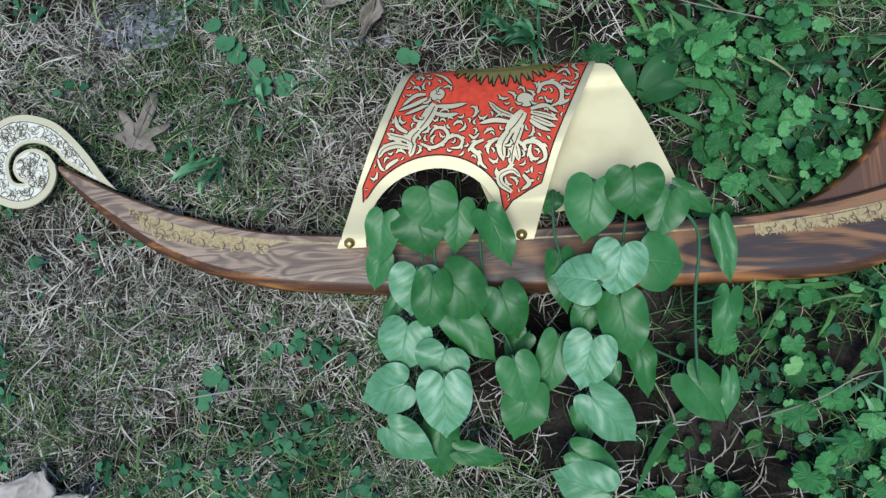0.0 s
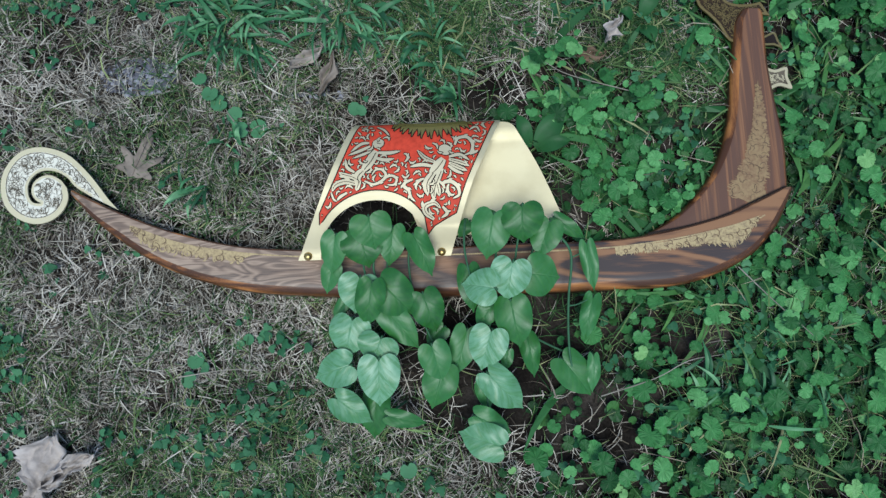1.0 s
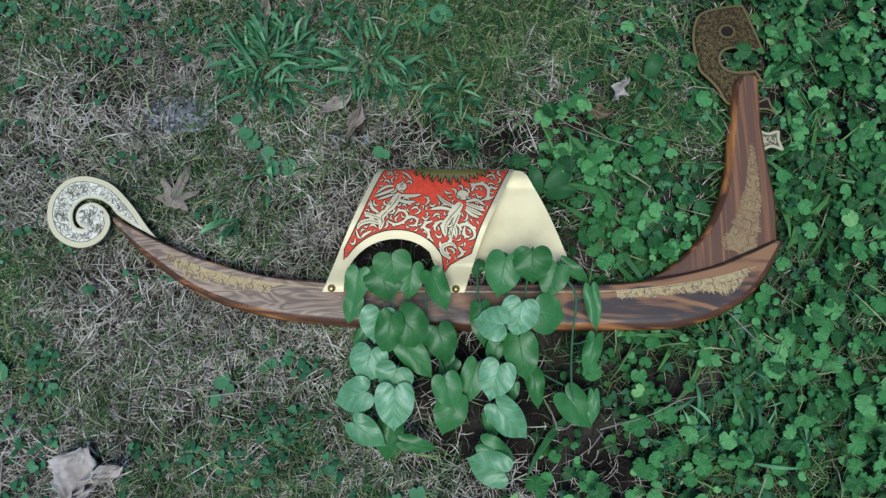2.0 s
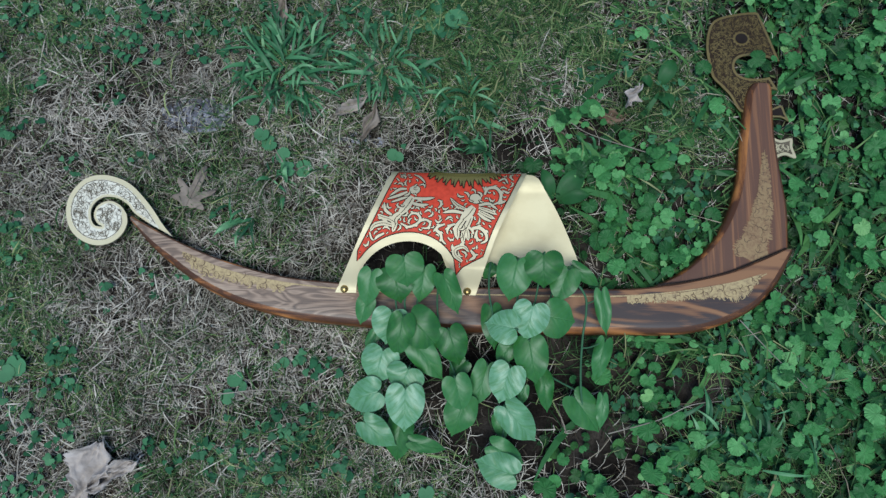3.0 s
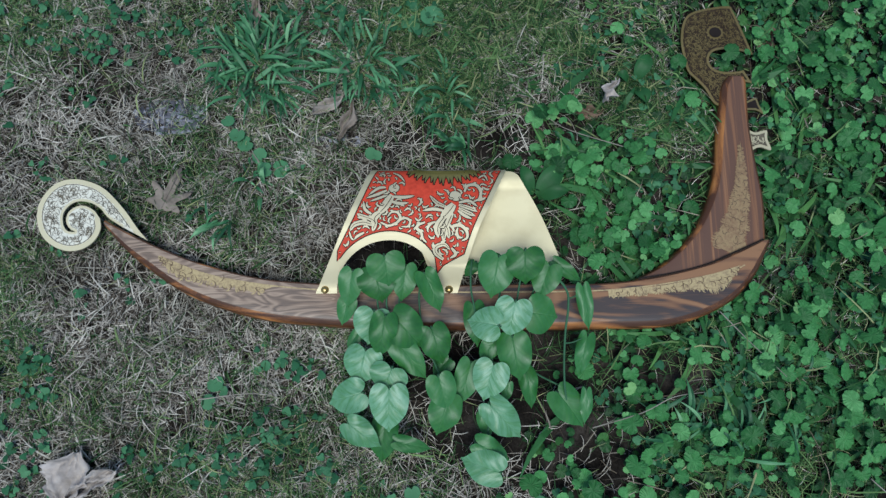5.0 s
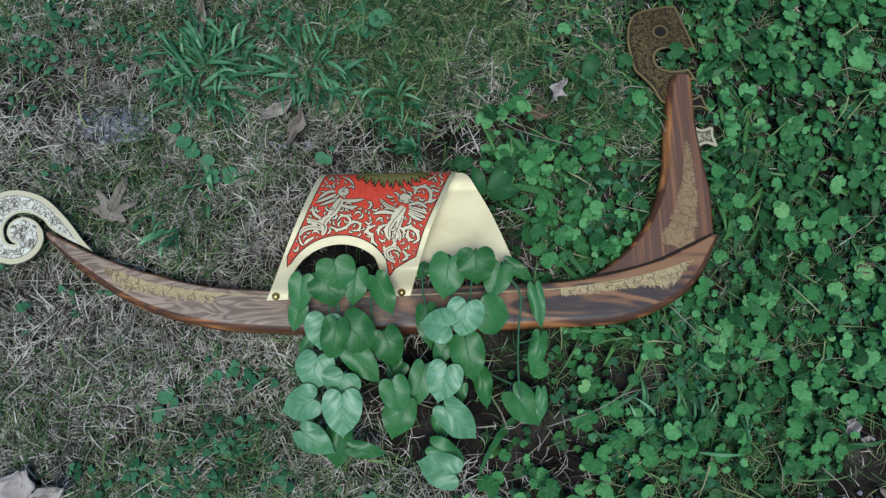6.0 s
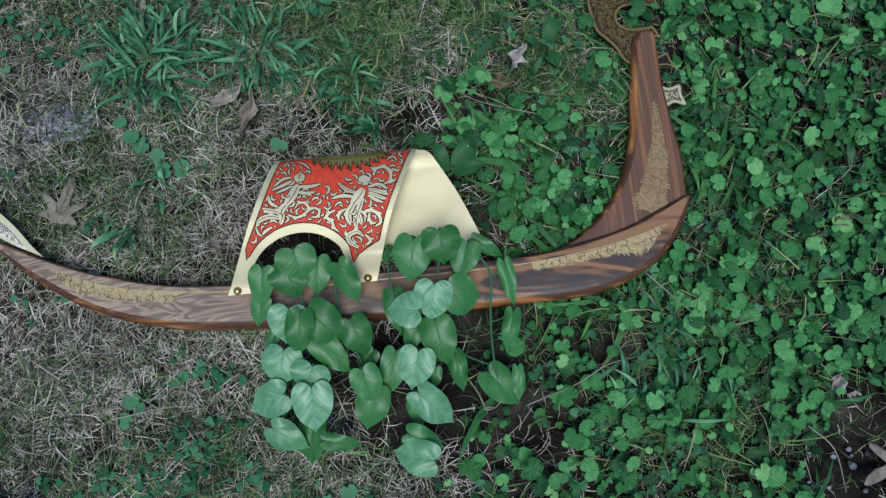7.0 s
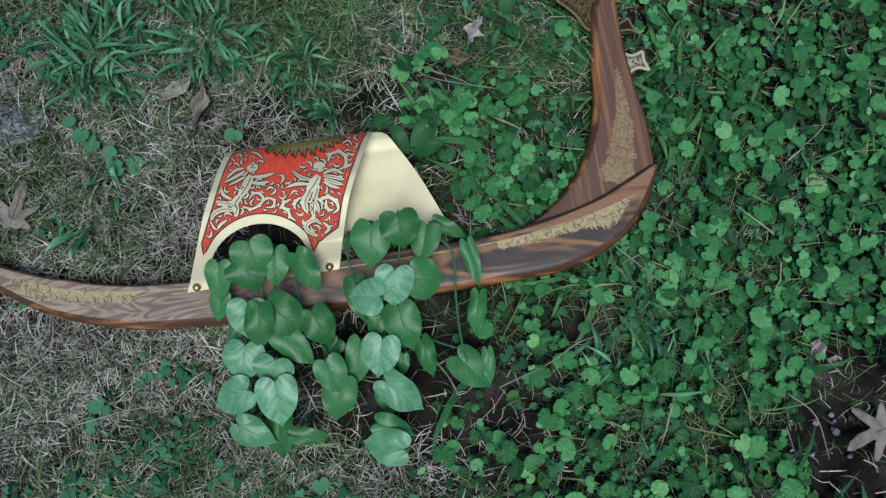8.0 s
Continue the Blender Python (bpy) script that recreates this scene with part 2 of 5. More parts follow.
RED = paint_material("red_enamel", (0.54, 0.058, 0.030), 0.5, 0.72, 140)
BLACK = paint_material("black_line", (0.018, 0.013, 0.011), 0.6, 0.7)
INK = paint_material("dark_etching", (0.12, 0.10, 0.07), 0.5, 0.6)
ETCH_PALE = paint_material("etched_pale", (0.68, 0.65, 0.54), 0.5, 0.85)
CREAM = brass_material("cream_brass", (0.45, 0.395, 0.265), 0.5, 0.25, 0.25)
COMB_DARK = paint_material("comb_ground", (0.040, 0.026, 0.015), 0.45, 0.6, 200)
SUNGOLD = brass_material("dull_gold", (0.50, 0.36, 0.12), 0.45, 0.5)
GILT = gilt_material("gilt_paint", (0.40, 0.305, 0.150), (0.190, 0.130, 0.075))
GILT_WORN = gilt_material("worn_gilt", (0.280, 0.190, 0.090), (0.185, 0.098, 0.051))
DEAD = paint_material("dry_leaf", (0.235, 0.195, 0.158), 0.8, 0.55, 60)
DRY_STALK = blade_material("dry_stalk", [(0.0, (0.05, 0.038, 0.026)), (0.5, (0.17, 0.135, 0.095)), (1.0, (0.40, 0.35, 0.26))], 0.85, 0.06)
DEAD_TAN = paint_material("tan_leaf", (0.33, 0.285, 0.24), 0.8, 0.5, 50)
DEAD_PALE = paint_material("bleached_leaf", (0.42, 0.375, 0.345), 0.8, 0.5, 45)
DEAD_DARK = paint_material("brown_leaf", (0.17, 0.115, 0.08), 0.8, 0.5, 60)
WOOD_LINE = paint_material("wood_line", (0.145, 0.098, 0.064), 0.5, 0.7)
STONE = blade_material("grey_stone", [(0.0, (0.05, 0.05, 0.06)), (0.5, (0.13, 0.13, 0.15)), (1.0, (0.32, 0.32, 0.355))], 0.9, 0.05)


# ---- mesh helpers ----
def part(name, bm, mat, parent=None, label="", smooth=False):
    me = bpy.data.meshes.new(name)
    bm.normal_update()
    bm.to_mesh(me)
    bm.free()
    for mm in mat if isinstance(mat, (list, tuple)) else (mat,):
        me.materials.append(mm)
    if smooth:
        me.polygons.foreach_set("use_smooth", [True] * len(me.polygons))
    ob = new(name, me)
    if parent:
        ob.parent = parent
    if label:
        ob["label"] = label
    return ob


def thing(name, label, category, group="", kind=""):
    return tagged(new(name), label, category, group, kind)


def spline(points, n, closed=False):
    """Catmull-Rom through a few control points, n samples per span."""
    p = [Vector(q) for q in points]
    out, m = [], len(p)
    for i in range(m if closed else m - 1):
        if closed:
            a, b, c, d = (p[(i + k - 1) % m] for k in range(4))
        else:
            b, c = p[i], p[i + 1]
            a = p[i - 1] if i else b * 2 - c
            d = p[i + 2] if i + 2 < m else c * 2 - b
        for k in range(n):
            t = k / n
            out.append(0.5 * ((2 * b) + (c - a) * t + (2 * a - 5 * b + 4 * c - d) * t * t + (3 * b - 3 * c + d - a) * t ** 3))
    if not closed:
        out.append(p[-1])
    return out


def tube(bm, pts, r0, r1=None, sides=6):
    r1 = r0 if r1 is None else r1
    rings = []
    for i, p in enumerate(pts):
        d = (pts[min(i + 1, len(pts) - 1)] - pts[max(i - 1, 0)]).normalized()
        s = d.cross(Vector((0.13, 0.21, 1))).normalized()
        u = s.cross(d)
        r = r0 + (r1 - r0) * i / (len(pts) - 1)
        rings.append([bm.verts.new(p + (s * math.cos(k * math.tau / sides) + u * math.sin(k * math.tau / sides)) * r) for k in range(sides)])
    for a, b in zip(rings, rings[1:]):
        for k in range(sides):
            bm.faces.new((a[k], a[(k + 1) % sides], b[(k + 1) % sides], b[k]))
    bm.faces.new(rings[0][::-1])
    bm.faces.new(rings[-1])


def plate(outline, z0, z1):
    """A flat sheet of metal with that outline (x, y), from z0 up to z1."""
    pts = []
    for p in outline:
        q = Vector((p[0], p[1], 0))
        if not pts or (q - pts[-1]).length > 0.0003:
            pts.append(q)
    if (pts[0] - pts[-1]).length < 0.0003:
        pts.pop()
    bm = bmesh.new()
    lo = [bm.verts.new((p.x, p.y, z0)) for p in pts]
    hi = [bm.verts.new((p.x, p.y, z1)) for p in pts]
    for t in tessellate_polygon([pts]):
        bm.faces.new([hi[k] for k in t])
        bm.faces.new([lo[k] for k in t[::-1]])
    n = len(pts)
    for k in range(n):
        bm.faces.new((lo[k], lo[(k + 1) % n], hi[(k + 1) % n], hi[k]))
    bmesh.ops.recalc_face_normals(bm, faces=bm.faces)
    return bm


def ribbed(tops, bottoms, z0, z1, r_top, r_bot, n=10):
    """A plank between two curved edges, its upper edges rounded over. The rounding takes the second material."""
    T, B = spline(tops, n), spline(bottoms, n)
    bm, rows = bmesh.new(), []
    for p, q in zip(T, B):
        w = (q - p).length
        d = (q - p) / max(w, 1e-6)
        ra, rb = min(r_top, 0.42 * w), min(r_bot, 0.42 * w)
        sec = [(0.0, z0)]
        sec += [(ra * (1 - math.cos(k * math.pi / 10)), z1 - ra * 0.8 * (1 - math.sin(k * math.pi / 10))) for k in range(6)]
        sec += [(ra + (w - ra - rb) * k / 5, z1) for k in range(1, 5)]
        sec += [(w - rb * (1 - math.cos(k * math.pi / 10)), z1 - rb * 0.8 * (1 - math.sin(k * math.pi / 10))) for k in range(5, -1, -1)]
        sec.append((w, z0))
        rows.append([bm.verts.new((p.x + d.x * s, p.y + d.y * s, z)) for s, z in sec])
    m = len(rows[0])
    for a, b in zip(rows, rows[1:]):
        for k in range(m):
            f = bm.faces.new((a[k], b[k], b[(k + 1) % m], a[(k + 1) % m]))
            f.material_index = 0 if 5 <= k < 12 else 1
            f.smooth = k < m - 1
    bm.faces.new(rows[0])
    bm.faces.new(rows[-1][::-1])
    bmesh.ops.recalc_face_normals(bm, faces=bm.faces)
    return bm


def ribbon(bm, pts, widths, lift):
    """A flat strip along pts (x, y); lift(x, y) gives its height."""
    prev = None
    for i, p in enumerate(pts):
        d = pts[min(i + 1, len(pts) - 1)] - pts[max(i - 1, 0)]
        s = Vector((-d[1], d[0])).normalized() * widths[i] * 0.5
        pair = [bm.verts.new((q[0], q[1], lift(q[0], q[1]))) for q in (Vector(p[:2]) + s, Vector(p[:2]) - s)]
        if prev:
            bm.faces.new((prev[0], prev[1], pair[1], pair[0]))
        prev = pair


def curl(x, y, heading, length, turn0, turn1, width, n=14, bulb=1.0):
    """A tapered scroll: a path that bends more and more, and its widths."""
    p, a, pts, ws = Vector((x, y)), heading, [], []
    for i in range(n):
        t = i / (n - 1)
        pts.append(p.copy())
        ws.append(width * (0.25 + 0.9 * math.sin(math.pi * min(1, t * 0.9 + 0.08))) * (1 if t < 0.85 else bulb))
        a += (turn0 + (turn1 - turn0) * t) / n
        p = p + Vector((math.cos(a), math.sin(a))) * length / n
    return pts, ws


def blob(bm, cx, cy, rx, ry, turn, lift, n=14):
    vs = []
    for k in range(n):
        t = k * math.tau / n
        x, y = rx * math.cos(t), ry * math.sin(t)
        q = (cx + x * math.cos(turn) - y * math.sin(turn), cy + x * math.sin(turn) + y * math.cos(turn))
        vs.append(bm.verts.new((*q, lift(*q))))
    bm.faces.new(vs)


# ---- ground ----
def lattice(x, y, size, seed):
    """Smooth random field between 0 and 1."""
    g = np.random.RandomState(seed).rand(97, 97)
    u, v = np.asarray(x) / size + 40.37, np.asarray(y) / size + 41.73
    i, j = np.floor(u).astype(int), np.floor(v).astype(int)
    f, h = u - i, v - j
    f, h = f * f * (3 - 2 * f), h * h * (3 - 2 * h)
    i, j = i % 96, j % 96
    return (g[i, j] * (1 - f) + g[i + 1, j] * f) * (1 - h) + (g[i, j + 1] * (1 - f) + g[i + 1, j + 1] * f) * h


def ground_height(x, y):
    return -0.016 + 0.008 * (lattice(x, y, 0.11, 1) - 0.5) + 0.005 * (lattice(x, y, 0.03, 2) - 0.5)


def ramp01(a, b, v):
    t = np.clip((np.asarray(v) - a) / (b - a), 0, 1)
    return t * t * (3 - 2 * t)


def build_ground():
    inner_x = np.arange(-1.0, 1.2001, 0.012)
    inner_y = np.arange(-0.7, 1.0001, 0.012)
    far = np.array([0.3, 0.8, 1.6, 3, 6, 12, 25, 50, 100])
    xs = np.concatenate([(-1.0 - far)[::-1], inner_x, 1.2 + far])
    ys = np.concatenate([(-0.7 - far)[::-1], inner_y, 1.0 + far])
    X, Y = np.meshgrid(xs, ys)
    Z = ground_height(X, Y)
    co = np.stack([X, Y, Z], -1).reshape(-1, 3)
    ny, nx = X.shape
    idx = np.arange(nx * ny).reshape(ny, nx)
    quads = np.stack([idx[:-1, :-1], idx[:-1, 1:], idx[1:, 1:], idx[1:, :-1]], -1).reshape(-1, 4)
    return raw_mesh("ground", co, quads, SOIL, True)


def raw_mesh(name, co, quads, mat, smooth=False):
    me = bpy.data.meshes.new(name)
    k = quads.shape[1]
    me.vertices.add(len(co))
    me.vertices.foreach_set("co", np.ascontiguousarray(co, dtype=np.float32).ravel())
    me.loops.add(quads.size)
    me.loops.foreach_set("vertex_index", np.ascontiguousarray(quads, dtype=np.int32).ravel())
    me.polygons.add(len(quads))
    me.polygons.foreach_set("loop_start", np.arange(0, quads.size, k, dtype=np.int32))
    me.polygons.foreach_set("use_smooth", np.full(len(quads), smooth))
    me.update(calc_edges=True)
    me.materials.append(mat)
    return new(name, me)


tagged(build_ground(), "brown soil of a patchy summer lawn", "ground", kind="structure")

# ---- the gondola plaque ----
HULL_TOP = [(-0.380, 0.228), (-0.324, 0.200), (-0.262, 0.175), (-0.187, 0.155), (-0.115, 0.147), (0.0, 0.143),
            (0.134, 0.145), (0.239, 0.145), (0.309, 0.152), (0.379, 0.168), (0.420, 0.184), (0.455, 0.200)]
HULL_BOTTOM = [(-0.380, 0.222), (-0.340, 0.180), (-0.270, 0.133), (-0.189, 0.105), (-0.115, 0.095), (0.0, 0.089),
               (0.134, 0.088), (0.242, 0.089), (0.335, 0.093), (0.405, 0.119), (0.445, 0.157), (0.465, 0.200)]
PROW_LEFT = [(0.280, 0.146), (0.329, 0.172), (0.371, 0.214), (0.395, 0.260), (0.406, 0.300), (0.413, 0.347), (0.420, 0.387), (0.425, 0.413), (0.434, 0.428)]
PROW_RIGHT = [(0.440, 0.165), (0.460, 0.195), (0.464, 0.225), (0.465, 0.260), (0.461, 0.300), (0.457, 0.350), (0.457, 0.388), (0.458, 0.418), (0.456, 0.426)]
HULL_Z, PROW_Z, BASE_Z = 0.020, 0.014, -0.016

# the stern scroll: a broad band that winds in on itself, with a thin slot between the turns
SCROLL_OUT = [(-0.326, 0.203), (-0.340, 0.218), (-0.361, 0.245), (-0.386, 0.270), (-0.407, 0.281), (-0.431, 0.285), (-0.453, 0.278), (-0.468, 0.258),
              (-0.471, 0.235), (-0.463, 0.212), (-0.447, 0.197), (-0.427, 0.190), (-0.408, 0.193), (-0.394, 0.204), (-0.388, 0.219), (-0.390, 0.232)]
SCROLL_IN = [(-0.390, 0.232), (-0.399, 0.243), (-0.411, 0.249), (-0.422, 0.248), (-0.431, 0.241), (-0.433, 0.229), (-0.427, 0.219), (-0.420, 0.215),
             (-0.430, 0.216), (-0.436, 0.224), (-0.438, 0.237), (-0.433, 0.248), (-0.422, 0.255), (-0.406, 0.254), (-0.391, 0.246), (-0.380, 0.234), (-0.362, 0.222)]
COMB = [(0.436, 0.385), (0.416, 0.390), (0.405, 0.411), (0.393, 0.426), (0.383, 0.438), (0.379, 0.459), (0.377, 0.480), (0.380, 0.503), (0.389, 0.521),
        (0.410, 0.530), (0.446, 0.535), (0.453, 0.526), (0.462, 0.500), (0.474, 0.462)]
NOTCH = [(0.474, 0.462), (0.455, 0.468), (0.433, 0.470), (0.419, 0.466), (0.413, 0.455), (0.417, 0.443), (0.430, 0.437), (0.449, 0.437), (0.459, 0.439)]


def eased(ys, zs):
    """A smooth height profile through a few stations."""
    y = np.linspace(ys[0], ys[-1], 240)
    z = np.interp(y, ys, zs)
    k = np.hanning(23)
    k /= k.sum()
    return y, np.convolve(np.pad(z, 11, mode="reflect", reflect_type="odd"), k, mode="valid")


FRONT = eased((0.130, 0.141, 0.160, 0.185, 0.210, 0.235, 0.258, 0.272, 0.280, 0.285, 0.290), (0.0225, 0.0245, 0.0350, 0.0470, 0.0555, 0.0585, 0.0565, 0.0520, 0.0470, 0.0410, 0.033))
BACK = eased((0.140, 0.175, 0.233, 0.270, 0.280, 0.285, 0.290), (0.006, 0.010, 0.015, 0.020, 0.024, 0.028, 0.033))


def front_height(x, y):
    """Height of the canopy's front sheet, which bulges out between hull and ridge."""
    return float(np.interp(y, *FRONT))


def back_height(x, y):
    return float(np.interp(y, *BACK))


def sliced(outline, height, step=0.006):
    """A sheet with that outline, cut into bands in y and raised to height(x, y)."""
    bm = bmesh.new()
    bm.faces.new([bm.verts.new((p[0], p[1], 0)) for p in outline])
    y0, y1 = min(p[1] for p in outline), max(p[1] for p in outline)
    y = y0 + step
    while y < y1 - 0.0005:
        bmesh.ops.bisect_plane(bm, geom=list(bm.verts) + list(bm.edges) + list(bm.faces), plane_co=(0, y, 0), plane_no=(0, 1, 0))
        y += step if y < 0.265 else 0.0025
    bmesh.ops.triangulate(bm, faces=list(bm.faces), ngon_method="EAR_CLIP")
    for v in bm.verts:
        v.co.z = height(v.co.x, v.co.y)
    bmesh.ops.recalc_face_normals(bm, faces=bm.faces)
    if sum(f.normal.z for f in bm.faces) < 0:
        bmesh.ops.reverse_faces(bm, faces=bm.faces)
    return bm


def thick(bm, t):
    """Gives a sheet its under side and its cut edge."""
    bm.normal_update()
    top_faces, rim_edges = list(bm.faces), [e for e in bm.edges if e.is_boundary]
    low = {v: bm.verts.new(v.co - v.normal * t) for v in list(bm.verts)}
    for e in rim_edges:
        a, b = e.verts
        q = [bm.verts.new(p) for p in (a.co, b.co, low[b].co, low[a].co)]
        bm.faces.new(q)
    for f in top_faces:
        bm.faces.new([low[v] for v in reversed(f.verts)])
    return bm


def sheet(ob, thickness):
    s = ob.modifiers.new("thickness", "SOLIDIFY")
    s.thickness, s.offset = thickness, -1.0
    return ob


def arch(cx, cy, a, b, t0, t1, n=22, lean=0.0):
    return [(cx + a * math.cos(t0 + (t1 - t0) * k / n) + lean * b * math.sin(t0 + (t1 - t0) * k / n), cy + b * math.sin(t0 + (t1 - t0) * k / n)) for k in range(n + 1)]


gondola = thing("gondola_plaque", "brown wooden gondola wall plaque with etched brass fittings, on grass", "wall decoration")
hull = part("hull", ribbed(HULL_TOP, HULL_BOTTOM, BASE_Z, HULL_Z, 0.003, 0.013, 12), (WOOD, EDGE), gondola, "dark swirled wood plank with rounded orange-brown edge")
prow = part("prow", ribbed(PROW_LEFT, PROW_RIGHT, BASE_Z, PROW_Z, 0.012, 0.006, 10), (WOOD_UP, EDGE_UP), gondola, "upright curved wood prow, striped grain")
scroll = part("stern_scroll", plate([p for p in spline(SCROLL_OUT, 5)] + [p for p in spline(SCROLL_IN, 5)][1:], 0.0095, 0.0115), BRASS_SCROLL, gondola, "pale brass spiral with etched scrollwork")
comb_outline = [p for p in spline(COMB, 4)] + [p for p in spline(NOTCH, 4)][1:] + [(0.4685, 0.4205), (0.452, 0.4235)]
comb = part("prow_comb", plate(comb_outline, 0.004, 0.006), BRASS_DARK, gondola, "dark brass comb plate with round notch, dark reflection painted in")
tooth_outline = [tuple(p[:2]) for p in spline([(0.448, 0.3915), (0.458, 0.3935), (0.4715, 0.3985), (0.4755, 0.388), (0.4795, 0.376), (0.469, 0.3815), (0.448, 0.3805)], 3)]
tooth = part("comb_tooth", plate(tooth_outline, 0.004, 0.006), STUD, gondola, "dull brass tooth with dark etched panel")
flare_outline = [tuple(p[:2]) for p in spline([(0.446, 0.364), (0.4515, 0.3600), (0.457, 0.3540), (0.467, 0.3495), (0.4815, 0.3525), (0.4815, 0.3400), (0.4850, 0.3250), (0.472, 0.3290), (0.463, 0.3265), (0.456, 0.3210), (0.446, 0.318)], 4)]
flare_tooth = part("comb_tooth", plate(flare_outline, 0.004, 0.006), BRASS, gondola, "flared pale brass tooth with etched panel")


def flat(z):
    return lambda x, y: z


# dark joint between hull and prow
bm = bmesh.new()
seam = spline([(0.295, 0.1515), (0.344, 0.1595), (0.385, 0.1705), (0.420, 0.1855), (0.4575, 0.2015)], 8)
ribbon(bm, seam, [0.0018] * len(seam), lambda x, y: PROW_Z + 0.0035)
part("joint", bm, BLACK, gondola)

# gilt lines and scrolls on the wood
bm = bmesh.new()
rail = spline([(-0.305, 0.181), (-0.260, 0.163), (-0.223, 0.153), (-0.150, 0.142), (-0.05, 0.1355), (0.10, 0.1345), (0.204, 0.1350), (0.273, 0.138), (0.343, 0.147), (0.413, 0.162), (0.429, 0.168)], 8)
ribbon(bm, rail, [0.0016] * len(rail), flat(HULL_Z + 0.0004))
part("gilt_line", bm, GILT, gondola)


def beside(path, f, off):
    """The point at the fraction f of a path, off metres to its left, and the heading there."""
    k = min(f, 0.9999) * (len(path) - 1)
    p = path[int(k)].lerp(path[int(k) + 1], k % 1)
    d = path[int(k) + 1] - path[int(k)]
    h = math.atan2(d[1], d[0])
    return Vector((p[0] - math.sin(h) * off, p[1] + math.cos(h) * off)), h


def gilt_band(path, reach, side, lift, waves, mat, solid, name="gilt_band"):
    """A gilt strip along a path with a scalloped outer edge."""
    bm, prev, rng = bmesh.new(), None, random.Random(waves)
    for k in range(241):
        f = k / 240
        w = reach(f) * (solid + 0.14 * abs(math.sin(math.pi * waves * f))) * min(1.0, (1 - f) * 9 + 0.05) * rng.uniform(0.70, 1.12)
        a, b = beside(path, f, 0.0)[0], beside(path, f, side * w)[0]
        pair = [bm.verts.new((a[0], a[1], lift(*a))), bm.verts.new((b[0], b[1], lift(*b)))]
        if prev:
            bm.faces.new((prev[0], prev[1], pair[1], pair[0]) if side < 0 else (prev[1], prev[0], pair[0], pair[1]))
        prev = pair
    return part(name, bm, mat, gondola, "faded gilt band")


def gilt_curls(seed, path, reach, side, lift, mat):
    """Gilt comma scrolls that hang from the band's outer edge, alternately turned."""
    rng = random.Random(seed + 50)
    bm = bmesh.new()
    span = sum((q - p).length for p, q in zip(path, path[1:]))
    f, i, spin = 0.03, 0, 1
    while f < 0.97:
        r = max(reach(f), 0.004)
        c, h = beside(path, f, side * 0.52 * r)
        spin, n = -spin, 16
        q = rng.uniform(0.22, 0.32) * r
        start = h + rng.uniform(-0.4, 0.4) + (0 if spin > 0 else math.pi)
        pts = [Vector((c[0] + q * (1 - 0.75 * k / n) * math.cos(start + spin * k * 0.46), c[1] + q * (1 - 0.75 * k / n) * math.sin(start + spin * k * 0.46))) for k in range(n)]
        ribbon(bm, pts, [0.0008 + 0.0014 * math.sin(math.pi * (k + 2) / (n + 3)) for k in range(n)], lambda x, y: lift(x, y) + 0.0001 + i * 0.000004)
        leaf, ws = curl(pts[0][0], pts[0][1], start + math.pi * 0.5 * spin + math.pi, 0.45 * r, -spin * 0.4, -spin * 2.6, 0.0018, 8)
        ribbon(bm, leaf, ws, lambda x, y: lift(x, y) + 0.00012 + i * 0.000004)
        f += max(rng.uniform(0.55, 0.75) * r, 0.003) / span
        i += 1
    return tagged(part("gilt_scrollwork", bm, mat, gondola, "curled gilt scrolls"), kind="stuff")


def wood_lines(seed, path, reach, side, lift):
    """Wood-coloured commas and leaf cuts that part the gilding into scrolls."""
    rng = random.Random(seed)
    bm = bmesh.new()
    span = sum((q - p).length for p, q in zip(path, path[1:]))
    f, i, spin = 0.04, 0, 1
    while f < 0.97:
        r = max(reach(f), 0.003)
        spin = -spin
        for level in (0.34, 0.62):
            c, h = beside(path, f + rng.uniform(-0.01, 0.01), side * level * r)
            pts, ws = curl(c[0], c[1], h + rng.uniform(-0.9, 0.9) + (math.pi if level > 0.5 else 0), rng.uniform(0.45, 0.75) * r, spin * 1.2, spin * rng.uniform(3.5, 6.0), rng.uniform(0.0006, 0.0011), 12)
            a = np.array([tuple(p) for p in pts])
            if gap(a[:, 0], a[:, 1], np.array([tuple(p) for p in path])).max() < 0.9 * r:
                ribbon(bm, pts, ws, lambda x, y: lift(x, y) + 0.0004 + i * 0.000004)
            i += 1
        f += max(rng.uniform(0.35, 0.55) * r, 0.0025) / span
    return tagged(part("gilt_scrollwork", bm, WOOD_LINE, gondola, "wood-coloured curls parting the gilding"), kind="stuff")


def gap(x, y, line):
    """Distance from each point to the nearest point of a line."""
    return np.hypot(line[None, :, 0] - x[:, None], line[None, :, 1] - y[:, None]).min(1)


